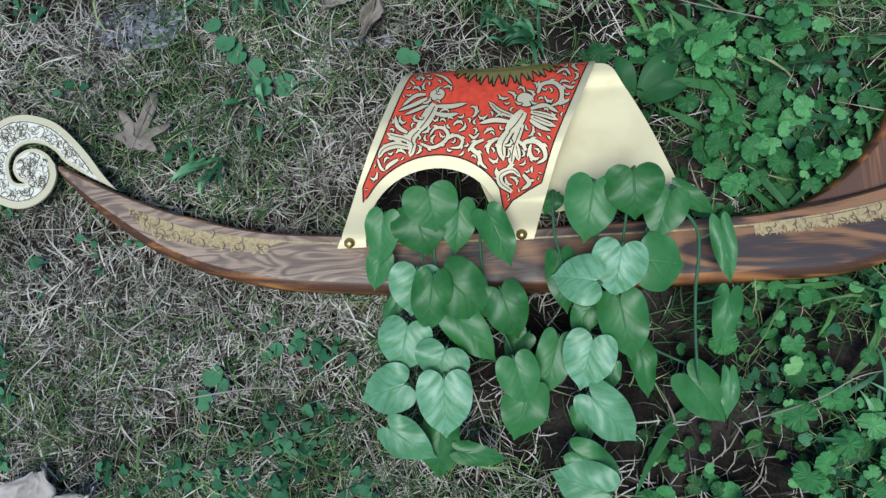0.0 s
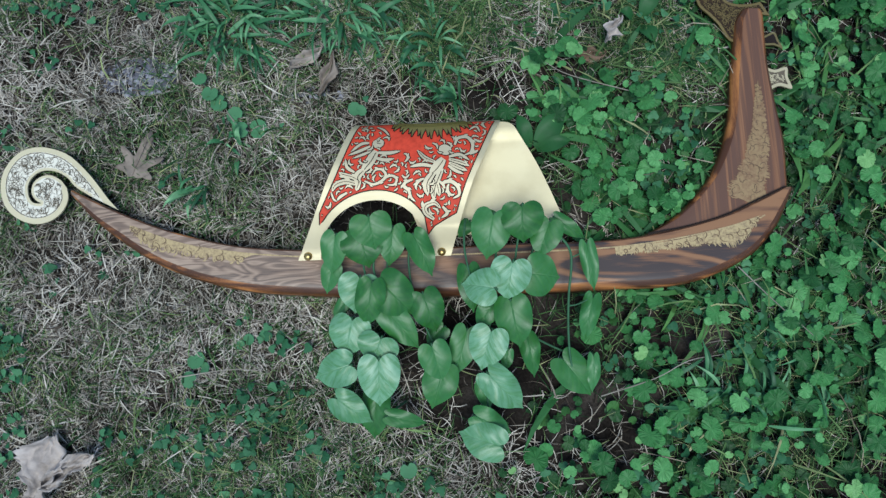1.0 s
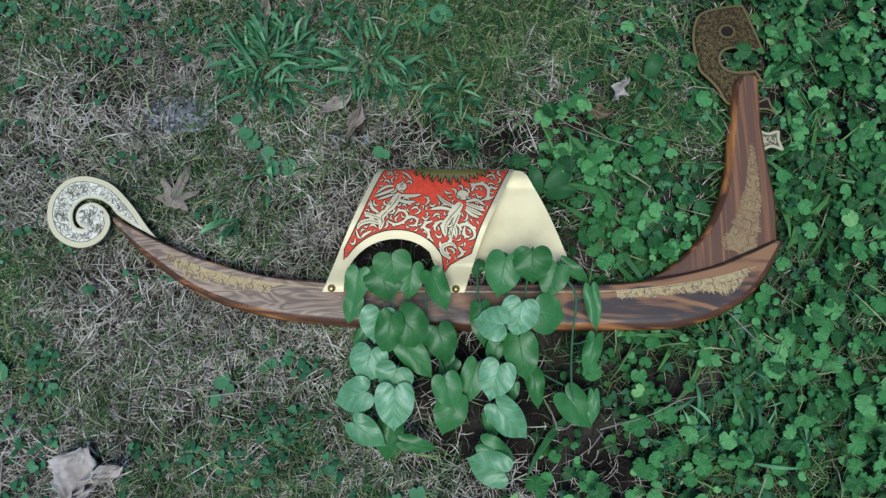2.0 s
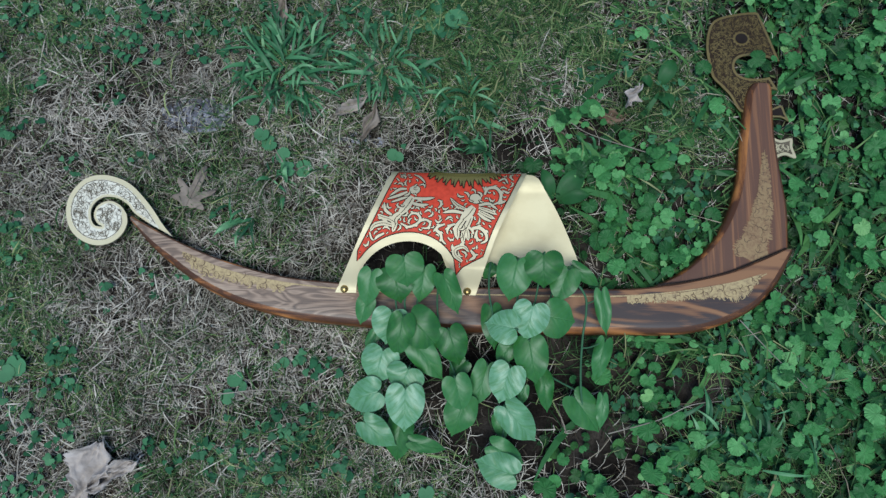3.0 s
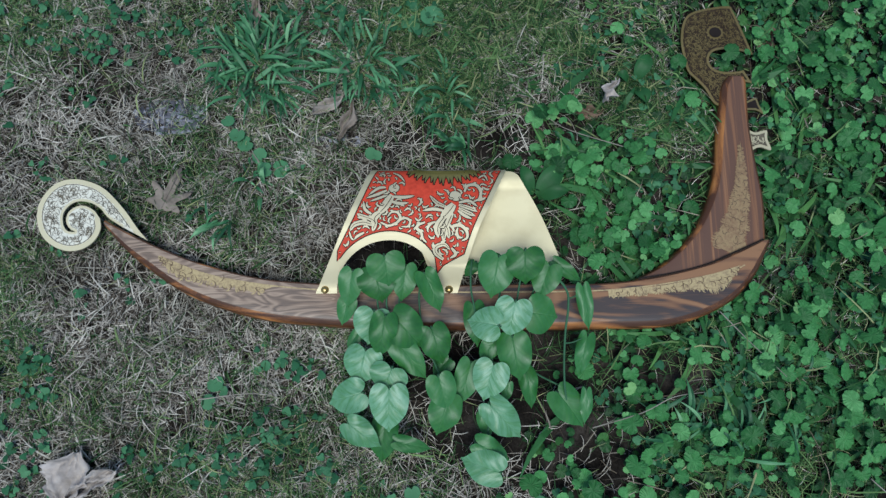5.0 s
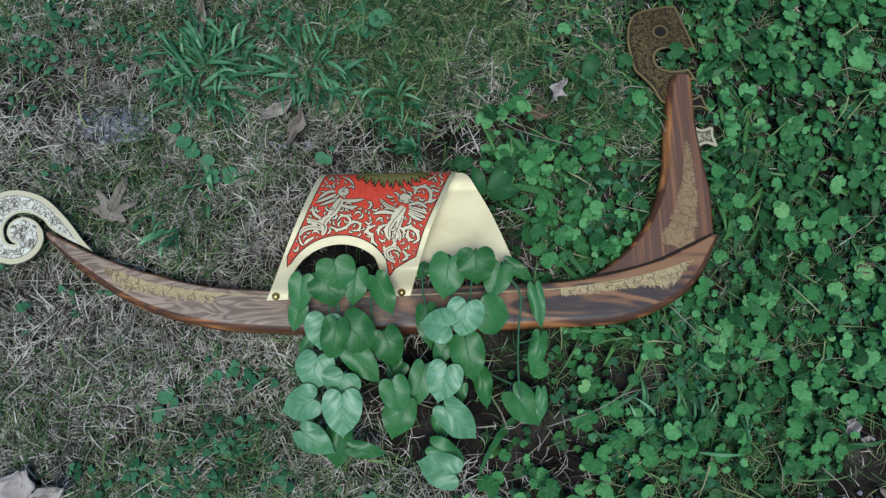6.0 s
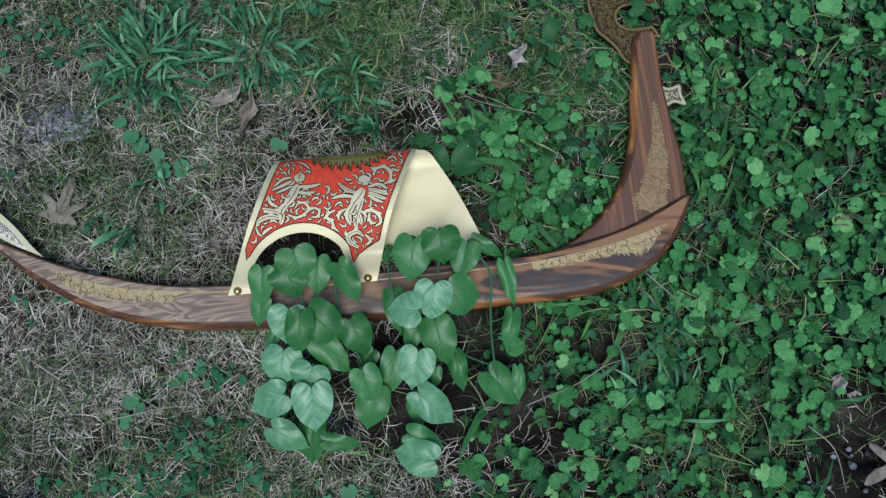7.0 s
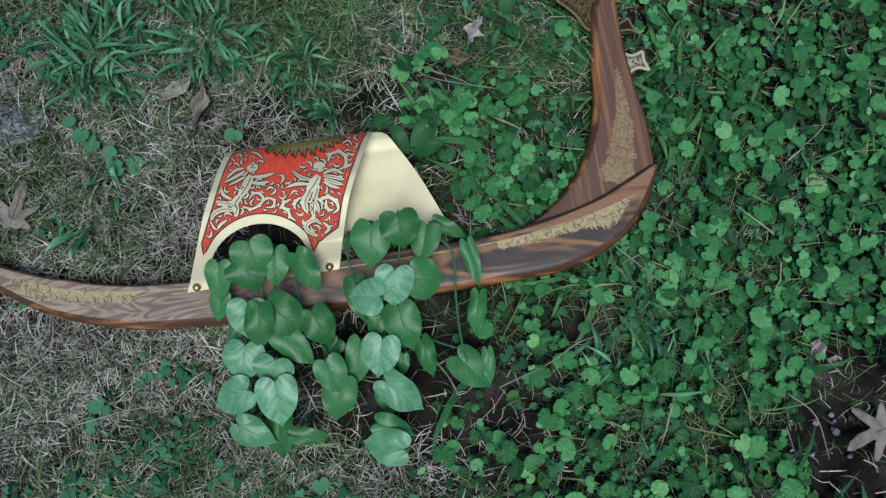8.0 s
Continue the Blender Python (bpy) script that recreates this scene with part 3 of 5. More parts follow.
stern_path = [Vector((*p[:2],)) for p in spline([(-0.307, 0.182), (-0.285, 0.172), (-0.255, 0.162), (-0.208, 0.150), (-0.160, 0.1425)], 10)]
bow_path = [Vector((*p[:2],)) for p in spline([(0.255, 0.1365), (0.309, 0.1405), (0.352, 0.1475), (0.392, 0.158), (0.424, 0.168)], 14)]
prow_path = [Vector((*p[:2],)) for p in spline([(0.408, 0.188), (0.420, 0.212), (0.429, 0.241), (0.436, 0.275), (0.441, 0.335)], 14)]
for seed, path, reach, side, lift, waves, mat, solid in (
        (3, stern_path, lambda f: 0.002 + 0.020 * min(1, f * 3.2) * (1 - max(0, f - 0.45) * 0.75), -1, flat(HULL_Z + 0.0005), 7, GILT, 0.55),
        (5, bow_path, lambda f: 0.012 + 0.015 * math.exp(-((f - 0.72) / 0.18) ** 2) - 0.010 * max(0, f - 0.8) * 5, -1, flat(HULL_Z + 0.0005), 8, GILT, 0.74),
        (8, prow_path, lambda f: 0.026 * (1 - f) ** 0.60, -1, flat(PROW_Z + 0.0005), 4, GILT_WORN, 0.80),
        (9, prow_path, lambda f: 0.024 * (1 - f) ** 0.65, 1, flat(PROW_Z + 0.0005), 4, GILT_WORN, 0.80)):
    gilt_band(path, reach, side, lift, waves, mat, solid)
    gilt_curls(seed, path, reach, side, lift, mat)
    wood_lines(seed, path, reach, side, lift)


def inside(x, y, poly):
    x, y = np.asarray(x), np.asarray(y)
    hit = np.zeros(x.shape, bool)
    for (x0, y0), (x1, y1) in zip(poly, poly[1:] + poly[:1]):
        with np.errstate(divide="ignore", invalid="ignore"):
            hit ^= ((y0 > y) != (y1 > y)) & (x < (x1 - x0) * (y - y0) / (y1 - y0 + 1e-12) + x0)
    return hit


def etching(seed, outline, count, size, width, z, mat, name, parent, keep):
    """Dense etched curls inside an outline."""
    rng = random.Random(seed)
    bm = bmesh.new()
    xs, ys = [p[0] for p in outline], [p[1] for p in outline]
    for i in range(count):
        x, y = rng.uniform(min(xs), max(xs)), rng.uniform(min(ys), max(ys))
        f = rng.choice((1, -1))
        pts, ws = curl(x, y, rng.uniform(0, math.tau), size * rng.uniform(0.6, 1.3), f * 1.0, f * rng.uniform(2.5, 6), width * rng.uniform(0.7, 1.2), 7)
        a = np.array([tuple(p) for p in pts])
        if keep(a[:, 0], a[:, 1]).all():
            ribbon(bm, pts, ws, flat(z + i * 3e-7))
    return tagged(part(name, bm, mat, parent), kind="stuff")


scroll_poly = [(p[0], p[1]) for p in spline(SCROLL_OUT, 4)] + [(p[0], p[1]) for p in spline(SCROLL_IN, 4)][1:]
so, si = np.array([p[:2] for p in spline(SCROLL_OUT, 4)]), np.array([p[:2] for p in spline(SCROLL_IN, 4)])


def in_scroll(x, y):
    return inside(x, y, scroll_poly) & (gap(x, y, so) > 0.0066) & (gap(x, y, si) > 0.0032)


gx, gy = (v.ravel() for v in np.meshgrid(np.arange(-0.472, -0.330, 0.0008), np.arange(0.188, 0.287, 0.0008)))
keep_cells = in_scroll(gx, gy)
gx, gy = gx[keep_cells], gy[keep_cells]
cell = np.array([(-1, -1), (1, -1), (1, 1), (-1, 1)]) * 0.0004
co = np.concatenate([np.stack([gx, gy], -1)[:, None] + cell[None], np.full((len(gx), 4, 1), 0.01170)], -1)
panel = raw_mesh("etched_panel", co.reshape(-1, 3), np.arange(4 * len(gx)).reshape(-1, 4), ETCH_PALE)
panel.parent = scroll
panel["label"] = "pale ground of the etched panel"
etching(11, scroll_poly, 1900, 0.0105, 0.00055, 0.0119, INK, "etched_scrollwork", scroll, in_scroll)
for ring, off in ((so[5:], 0.0072),):
    bm = bmesh.new()
    pts = []
    for i in range(len(ring)):
        d = ring[min(i + 1, len(ring) - 1)] - ring[max(i - 1, 0)]
        nrm = Vector((-d[1], d[0])).normalized()
        pts.append(Vector(ring[i]) + nrm * off)
    ribbon(bm, pts, [0.0008] * len(pts), flat(0.0121))
    part("etched_line", bm, INK, scroll)
comb_poly = [(p[0], p[1]) for p in comb_outline]
BOSS = (0.425, 0.495)


def inset(name, outline, margin, z, mat, parent, label, cells=0.0009, hollow=None):
    """A dark panel that keeps a margin from the plate's edge."""
    line = np.array([p for a, b in zip(outline, outline[1:] + outline[:1]) for p in np.linspace(a, b, 6)[:-1]])
    ax, ay = (v.ravel() for v in np.meshgrid(np.arange(line[:, 0].min(), line[:, 0].max(), cells), np.arange(line[:, 1].min(), line[:, 1].max(), cells)))
    ok = inside(ax, ay, outline) & (gap(ax, ay, line) > margin)
    if hollow:
        turn = np.arctan2(ay - hollow[1], ax - hollow[0])
        ok &= np.hypot((ax - hollow[0]) / 1.1, ay - hollow[1]) > hollow[2] * (1 + 0.08 * np.cos(14 * turn))
    ax, ay = ax[ok], ay[ok]
    square = np.array([(-1, -1), (1, -1), (1, 1), (-1, 1)]) * cells / 2
    pts = np.concatenate([np.stack([ax, ay], -1)[:, None] + square[None], np.full((len(ax), 4, 1), z)], -1)
    ob = raw_mesh(name, pts.reshape(-1, 3), np.arange(4 * len(ax)).reshape(-1, 4), mat)
    ob.parent = parent
    ob["label"] = label
    return lambda x, y: inside(x, y, outline) & (gap(x, y, line) > margin + 0.0008) & (np.hypot(x - BOSS[0], y - BOSS[1]) > 0.0125)


in_comb = inset("etched_panel", comb_poly, 0.0034, 0.0062, COMB_DARK, comb, "dark brown etched ground", 0.0009, (*BOSS, 0.0105))
etching(13, comb_poly, 2600, 0.0070, 0.00055, 0.0064, BRASS_DARK, "etched_scrollwork", comb, in_comb)
bm = bmesh.new()
blob(bm, *BOSS, 0.0083, 0.0076, 0, flat(0.0068), 20)
part("boss", bm, BLACK, comb, "dark oval boss")
inset("etched_panel", tooth_outline, 0.0026, 0.0062, BLACK, tooth, "dark etched panel", 0.0006)
in_flare = inset("etched_panel", flare_outline, 0.0036, 0.0062, INK, flare_tooth, "dark etched panel", 0.0006)
etching(17, flare_outline, 420, 0.0065, 0.0008, 0.0064, BRASS, "etched_scrollwork", flare_tooth, in_flare)

# canopy: one brass sheet bent over a ridge, arched over the opening in front
canopy = part("canopy_front", thick(sliced(
    [(-0.108, 0.133)] + [tuple(p[:2]) for p in spline([(-0.1075, 0.135), (-0.089, 0.172), (-0.0695, 0.215), (-0.052, 0.255), (-0.039, 0.288)], 6)]
    + [(0.046, 0.288), (0.1295, 0.288)] + [tuple(p[:2]) for p in spline([(0.1290, 0.286), (0.113, 0.250), (0.0935, 0.208), (0.078, 0.165), (0.0675, 0.133)], 6)]
    + [(0.040, 0.133)] + arch(-0.021, 0.140, 0.0605, 0.0545, 0.0, math.pi, 26, 0.10) + [(-0.0815, 0.133)], front_height, 0.004), 0.0010), BRASS, gondola, "bent brass canopy sheet with arched opening", True)
part("canopy_back", thick(sliced(
    [tuple(p[:2]) for p in spline([(0.1290, 0.2880), (0.1420, 0.2860), (0.1520, 0.2760), (0.176, 0.233), (0.1995, 0.176), (0.2055, 0.162)], 5)]
    + [(0.205, 0.160), (0.120, 0.161), (0.036, 0.157)]
    + [(0.028, 0.175), (0.005, 0.233), (-0.030, 0.280), (-0.039, 0.288)], back_height), 0.0010), BRASS_IN, gondola, "plain brushed inside of the canopy's rear sheet", True)


def stud(x, y):
    bm = bmesh.new()
    z0, rings = front_height(x, y), []
    for r, h in ((0.0048, 0.0), (0.0050, 0.0010), (0.0042, 0.0026), (0.0026, 0.0038), (0.0010, 0.0043)):
        rings.append([bm.verts.new((x + r * math.cos(k * math.tau / 14), y + r * math.sin(k * math.tau / 14), z0 + h)) for k in range(14)])
    for p, q in zip(rings, rings[1:]):
        for k in range(14):
            bm.faces.new((p[k], p[(k + 1) % 14], q[(k + 1) % 14], q[k]))
    bm.faces.new(rings[-1])
    return part("stud", bm, STUD, gondola, "domed brass nail head", True)


stud(-0.0965, 0.1375)
stud(0.0570, 0.1375)


def raised(k):
    return lambda x, y: front_height(x, y) + k


red_arch = arch(-0.021, 0.140, 0.0680, 0.0650, math.radians(33), math.radians(147), 22, 0.10)
red_outline = ([(-0.0800, 0.1700)] + [tuple(p[:2]) for p in spline([(-0.0790, 0.182), (-0.0605, 0.217), (-0.0440, 0.255), (-0.0320, 0.2855)], 5)]
               + [(0.046, 0.2858), (0.1230, 0.2858)] + [tuple(p[:2]) for p in spline([(0.1215, 0.283), (0.106, 0.250), (0.0870, 0.210), (0.0755, 0.178)], 5)]
               + [(0.062, 0.1715), (0.050, 0.1650), (0.0425, 0.1560)] + red_arch)
part("painted_field", sliced(red_outline, raised(0.0005), 0.004), RED, canopy, "red enamel field", True)
rp = np.array(red_outline)


black, cream = bmesh.new(), bmesh.new()
edge = [Vector(p) for p in red_outline] + [Vector(red_outline[0])]
dense = []
for p, q in zip(edge, edge[1:]):
    m = max(1, int((q - p).length / 0.003))
    dense += [p.lerp(q, k / m) for k in range(m)]
ribbon(black, dense, [0.0012] * len(dense), raised(0.0009))
layer = [0]
rim = np.array([tuple(p) for p in dense])
placed = np.zeros((0, 2))


def free(pts, gap_to):
    """Whether a stroke lies inside the field and clear of what is painted already."""
    a = np.array([tuple(p) for p in pts])
    if not inside(a[:, 0], a[:, 1], red_outline).all() or gap(a[:, 0], a[:, 1], rp).min() < 0.0015:
        return False
    return len(placed) == 0 or gap(a[:, 0], a[:, 1], placed).min() > gap_to


def painted(pts, ws, vein=False):
    global placed
    a = np.array([tuple(p) for p in pts])
    ok = inside(a[:, 0], a[:, 1], red_outline) & (gap(a[:, 0], a[:, 1], rim) > 0.0024)
    n = len(pts) if ok.all() else int(np.argmin(ok))
    if n < 4:
        return
    pts, ws = pts[:n], [w * min(1, (n - k) / 3) for k, w in enumerate(ws[:n])]
    layer[0] += 1
    up = layer[0] * 1.6e-6
    ribbon(black, pts, [w + 0.0020 for w in ws], raised(0.0010 + up))
    ribbon(cream, pts, ws, raised(0.0014 + up))
    if vein:
        ribbon(black, pts[1:-2], [0.0006] * (len(pts) - 3), raised(0.0022 + up))
    placed = np.concatenate([placed, [tuple(p) for p in pts]])


def mass(cx, cy, rx, ry, turn):
    layer[0] += 1
    up = layer[0] * 1.6e-6
    blob(black, cx, cy, rx + 0.0009, ry + 0.0009, turn, raised(0.0010 + up), 18)
    blob(cream, cx, cy, rx, ry, turn, raised(0.0014 + up), 18)


def swirl(width, *knots):
    """A brush stroke through a few knots (millimetres), thick in its middle and curled off at its end, with small leaflets."""
    pts = [Vector((p[0], p[1])) for p in spline([(x / 1000, y / 1000, 0) for x, y in knots], 7)]
    n = len(pts)
    ws = [width / 1000 * (0.88 if width < 7 else 0.86) * (0.30 + 0.80 * math.sin(math.pi * min(1, 0.12 + 0.86 * k / (n - 1))) ** 0.8) for k in range(n)]
    if width < 7 and n > 16:
        for k in range(4, n - 5, 7):
            d = pts[k + 1] - pts[k]
            way = -1 if (pts[k + 3] - pts[k]).cross(d) < 0 else 1
            painted(*curl(pts[k][0], pts[k][1], math.atan2(d[1], d[0]) + way * 0.6, width * 0.0019, way * 0.3, -way * 2.2, width * 0.00060, 7))
    painted(pts, ws, 4.4 < width < 7)
    if width >= 7:
        for off in (0.10,):
            line = []
            for k in range(1, n - 2):
                d = (pts[k + 1] - pts[k]).normalized()
                line.append(pts[k] + Vector((-d[1], d[0])) * off * ws[k])
            first = 0 if off else len(line) // 3
            ribbon(black, line[first:], [0.0008] * (len(line) - first), raised(0.0023 + layer[0] * 1.6e-6))


# two plain winged shapes with drapery, in the midst of scrolls
swirl(3.7, (-20, 259), (-29, 258), (-41, 249))
swirl(3.7, (-19, 255), (-30, 250), (-44, 245))
swirl(3.2, (-18, 249), (-28, 245), (-39, 241))
swirl(5.1, (-31, 216), (-34, 209), (-37, 202))
swirl(9.0, (-26, 228), (-34, 220), (-32, 210))
swirl(4.2, (-11, 247), (2, 246), (15, 248))
swirl(4.2, (-14, 241), (-3, 238), (8, 239))
swirl(11.0, (-12, 249), (-20, 236), (-29, 225))
mass(-0.010, 0.2580, 0.0066, 0.0056, 0.3)
swirl(4.1, (69, 239), (81, 241), (92, 234))
swirl(4.6, (69, 236), (82, 232), (95, 226))
swirl(4.6, (69, 232), (81, 226), (95, 220))
swirl(3.7, (68, 229), (76, 223), (85, 219))
swirl(5.5, (55, 209), (56, 203), (57, 196))
swirl(7.4, (61, 226), (52, 206), (50, 192))
swirl(8.6, (52, 223), (43, 210), (44, 197))
swirl(4.1, (50, 229), (38, 231), (25, 229))
swirl(4.8, (54, 233), (42, 239), (34, 248))
swirl(12.0, (63, 237), (55, 227), (47, 219))
mass(0.065, 0.2475, 0.0072, 0.0062, -0.4)
# scrolls under the ridge
swirl(4.1, (76, 253), (80, 261), (90, 262), (96, 254), (94, 244), (86, 240))
swirl(2.8, (93, 272), (101, 276), (105, 268))
swirl(2.8, (98, 259), (105, 256), (110, 262))
swirl(2.8, (93, 241), (101, 245), (105, 251))
swirl(2.8, (-30, 270), (-35, 278), (-27, 282), (-17, 277), (-19, 269), (-25, 267))
swirl(2.8, (-12, 281), (-4, 276), (3, 267))
swirl(2.8, (-36, 266), (-42, 260), (-45, 253))
# scrolls on the bow side
swirl(4.1, (63, 204), (62, 210), (71, 211), (78, 205), (79, 197), (72, 193))
swirl(2.8, (88, 210), (81, 213), (73, 216), (66, 217))
swirl(3.2, (74, 178), (67, 182), (70, 189), (81, 190), (89, 193))
swirl(5.5, (50, 172), (41, 179), (41, 186), (51, 189), (58, 183))
swirl(3.7, (60, 185), (65, 178), (58, 173))
swirl(2.8, (65, 173), (71, 176), (75, 179))
swirl(3.2, (28, 182), (35, 175), (42, 168))
swirl(3.2, (33, 186), (29, 191), (23, 187))
# scrolls in the middle
swirl(3.7, (28, 215), (20, 212), (18, 208), (23, 203), (25, 196), (30, 191))
swirl(2.3, (16, 220), (20, 217), (25, 221))
swirl(3.2, (-26, 215), (-16, 211), (-6, 215), (-2, 221), (-6, 227), (-13, 227), (-18, 221))
swirl(2.8, (-6, 216), (4, 220), (10, 216), (7, 210), (-1, 210))
swirl(3.2, (-10, 200), (0, 204), (8, 199))
swirl(2.3, (9, 202), (12, 199), (15, 196))
# scrolls on the stern side
swirl(4.6, (-31, 215), (-40, 220), (-52, 224), (-58, 230))
swirl(6.0, (-35, 212), (-47, 215), (-58, 212), (-63, 205))
swirl(3.7, (-37, 225), (-45, 231), (-47, 241))
swirl(3.7, (-16, 200), (-24, 206), (-26, 213))
swirl(3.2, (-46, 203), (-54, 199), (-58, 195))
swirl(2.8, (-27, 201), (-17, 205), (-11, 207))
swirl(3.7, (-68, 199), (-68, 192), (-73, 188))
swirl(2.8, (-74, 192), (-75, 188), (-77, 183))
swirl(2.3, (-64, 204), (-61, 196), (-54, 193))
# small sprigs wherever the red still shows
rng = random.Random(21)
for attempt in range(9000):
    x, y = rng.uniform(-0.08, 0.123), rng.uniform(0.158, 0.284)
    if (-0.004 < x < 0.100 and y > 0.258) or (-0.002 < x < 0.050 and y > 0.236):
        continue
    size = rng.choice((0.020, 0.016, 0.012) if attempt < 2200 else (0.011, 0.008, 0.006))
    f = rng.choice((1, -1))
    pts, ws = curl(x, y, rng.uniform(0, math.tau), size, f * rng.uniform(0.4, 1.5), f * rng.uniform(3.0, 6.0), max(0.0013, size * 0.15), 10, 1.6)
    if free(pts, 0.0028 if attempt < 2200 else 0.0020):
        painted(pts, ws)
        for k in (3, 5):
            d = pts[k + 1] - pts[k]
            painted(*curl(pts[k][0], pts[k][1], math.atan2(d[1], d[0]) - f * 0.9, size * 0.3, f * 0.4, f * 1.8, max(0.0009, size * 0.08), 6))
tagged(part("painted_scrollwork", cream, CREAM, canopy, "cream brass scrolls and plain winged shapes"), kind="stuff")
tagged(part("painted_linework", black, BLACK, canopy, "black outlines round the scrolls"), kind="stuff")

# gold sunburst along the ridge: a sagging band with flame rays under it
bm, bk = bmesh.new(), bmesh.new()
for target, extra, up in ((bk, 0.0016, 0.0016), (bm, 0.0, 0.0020)):
    band = [Vector((p[0], p[1])) for p in spline([(0.012, 0.2855, 0), (0.030, 0.2805, 0), (0.050, 0.2785, 0), (0.070, 0.2805, 0), (0.090, 0.2855, 0)], 8)]
    ribbon(target, band, [0.0035 + 0.0080 * math.sin(math.pi * k / (len(band) - 1)) + extra for k in range(len(band))], raised(up))
    for k in range(19):
        f = k / 18
        x, y = 0.010 + 0.082 * f, 0.2845 - 0.0065 * math.sin(math.pi * f)
        depth = 0.0085 + 0.0065 * math.sin(math.pi * f) + (0.003 if k % 2 else 0.0)
        pts, ws = curl(x, y, (f - 0.5) * 1.3 - 1.5708, depth + extra, 0.5 * (-1) ** k, -0.9 * (-1) ** k, 0.0058, 8)
        ribbon(target, pts, [0.0060 * (1 - 0.92 * i / 7) + extra for i in range(8)], raised(up + 0.0001))
part("sunburst_outline", bk, BLACK, canopy)
part("sunburst", bm, SUNGOLD, canopy, "dull gold sunburst")


# ---- trailing plant ----
def heart_leaf(name, fold, droop, wave, seed, mat, emboss):
    """A heart-shaped leaf: stalk end at the origin, tip at y = 1, one unit wide."""
    half = spline([(0.0, 0.02, 0), (0.10, -0.10, 0), (0.28, -0.15, 0), (0.45, -0.06, 0), (0.53, 0.14, 0), (0.525, 0.36, 0), (0.450, 0.58, 0), (0.275, 0.79, 0), (0.075, 0.94, 0), (0.0, 1.06, 0)], 4)
    rng = random.Random(seed)
    ph = rng.uniform(0, 6)
    bm, n, m = bmesh.new(), len(half), 9
    mids = [bm.verts.new((0, 0.02 + 1.01 * (i / (n - 1)) ** 1.15, 0)) for i in range(n)]
    for sgn in (1, -1):
        rows = []
        for i, p in enumerate(half):
            if i in (0, n - 1):
                rows.append([mids[i]] * (m + 1))
                continue
            row = [mids[i]]
            for k in range(1, m + 1):
                f = k / m
                q = mids[i].co.lerp(Vector((sgn * p.x, p.y, 0)), f)
                row.append(bm.verts.new(q))
            rows.append(row)
        for a, b in zip(rows, rows[1:]):
            for k in range(m):
                vs = []
                for v in (a[k], a[k + 1], b[k + 1], b[k]):
                    if v not in vs:
                        vs.append(v)
                if len(vs) > 2:
                    bm.faces.new(vs if sgn > 0 else vs[::-1])
    for v in bm.verts:
        x, y = v.co.x, v.co.y
        ribs = emboss * math.sin(17 * (y - 0.75 * abs(x) ** 0.72)) * min(1, abs(x) * 5) * (1 - min(1, abs(x) * 1.9))
        v.co.z = fold * abs(x) * (1 - abs(x)) - 0.55 * fold * x * x * 2 + droop * (0.15 - (y - 0.35) ** 2) + wave * math.sin(7 * y + ph) * x * abs(x) * 2 + ribs
    bmesh.ops.recalc_face_normals(bm, faces=bm.faces)
    if sum(f.normal.z for f in bm.faces) < 0:
        bmesh.ops.reverse_faces(bm, faces=bm.faces)
    me = bpy.data.meshes.new(name)
    bm.to_mesh(me)
    bm.free()
    me.materials.append(mat)
    me.polygons.foreach_set("use_smooth", [True] * len(me.polygons))
    return me


SHAPES = ((0.14, 0.30, 0.10, 1), (0.04, 0.42, 0.18, 2), (0.24, 0.22, 0.08, 3), (-0.10, 0.35, 0.14, 4), (0.12, 0.50, 0.22, 5))
LEAVES = [heart_leaf("leaf", *a, PHILO, 0.0035) for a in SHAPES]
SKYLIT = [heart_leaf("leaf", *a, PHILO_SKYLIT, 0.018) for a in SHAPES]
plant = thing("philodendron", "glossy green heart-leaved philodendron trailing over the gondola hull", "plant")
# stalk end, tip (x, y, z) and width of each leaf, in millimetres
ARCH_SPRAY = [(-58, 153, 62, -65, 113, 50, 29), (-64, 123, 44, -73, 93, 38, 23), (-19, 169, 78, -14, 136, 66, 43), (-31, 155, 64, -23, 118, 54, 44), (5, 159, 64, 0, 119, 54, 29), (28, 150, 64, 47, 107, 54, 27), (-32, 106, 60, -39, 69, 50, 42), (-18, 99, 66, -26, 53, 54, 31), (-9, 100, 62, 26, 65, 52, 44), (-5, 72, 52, 29, 29, 42, 31), (36, 86, 56, 49, 46, 44, 35), (-53, 84, 30, -67, 65, 24, 15), (56, 51, 30, 37, 33, 24, 22)]
LOWER_SPRAY = [(-42, 61, 52, -51, 22, 44, 42), (-11, 40, 54, -22, 12, 46, 43), (-46, 13, 50, -85, 1, 42, 38), (-13, 17, 58, -14, -31, 46, 43), (-18, -19, 32, -25, -69, 20, 33), (-60, -22, 46, -24, -49, 38, 29), (-5, -43, 38, 35, -52, 30, 18), (44, 30, 56, 54, -7, 44, 33), (55, 6, 44, 42, -37, 32, 37), (82, 46, 38, 68, -2, 28, 29)]
BOW_SPRAY = [(115, 168, 74, 106, 122, 62, 41), (145, 174, 82, 146, 137, 70, 43), (175, 158, 70, 162, 122, 62, 33), (118, 171, 58, 97, 176, 60, 4), (186, 168, 44, 219, 145, 36, 17), (89, 169, 32, 77, 153, 28, 15), (112, 89, 72, 78, 96, 62, 39), (86, 113, 54, 91, 66, 44, 27), (133, 115, 74, 125, 76, 64, 41), (152, 104, 66, 185, 100, 58, 45), (111, 72, 48, 93, 50, 42, 23)]
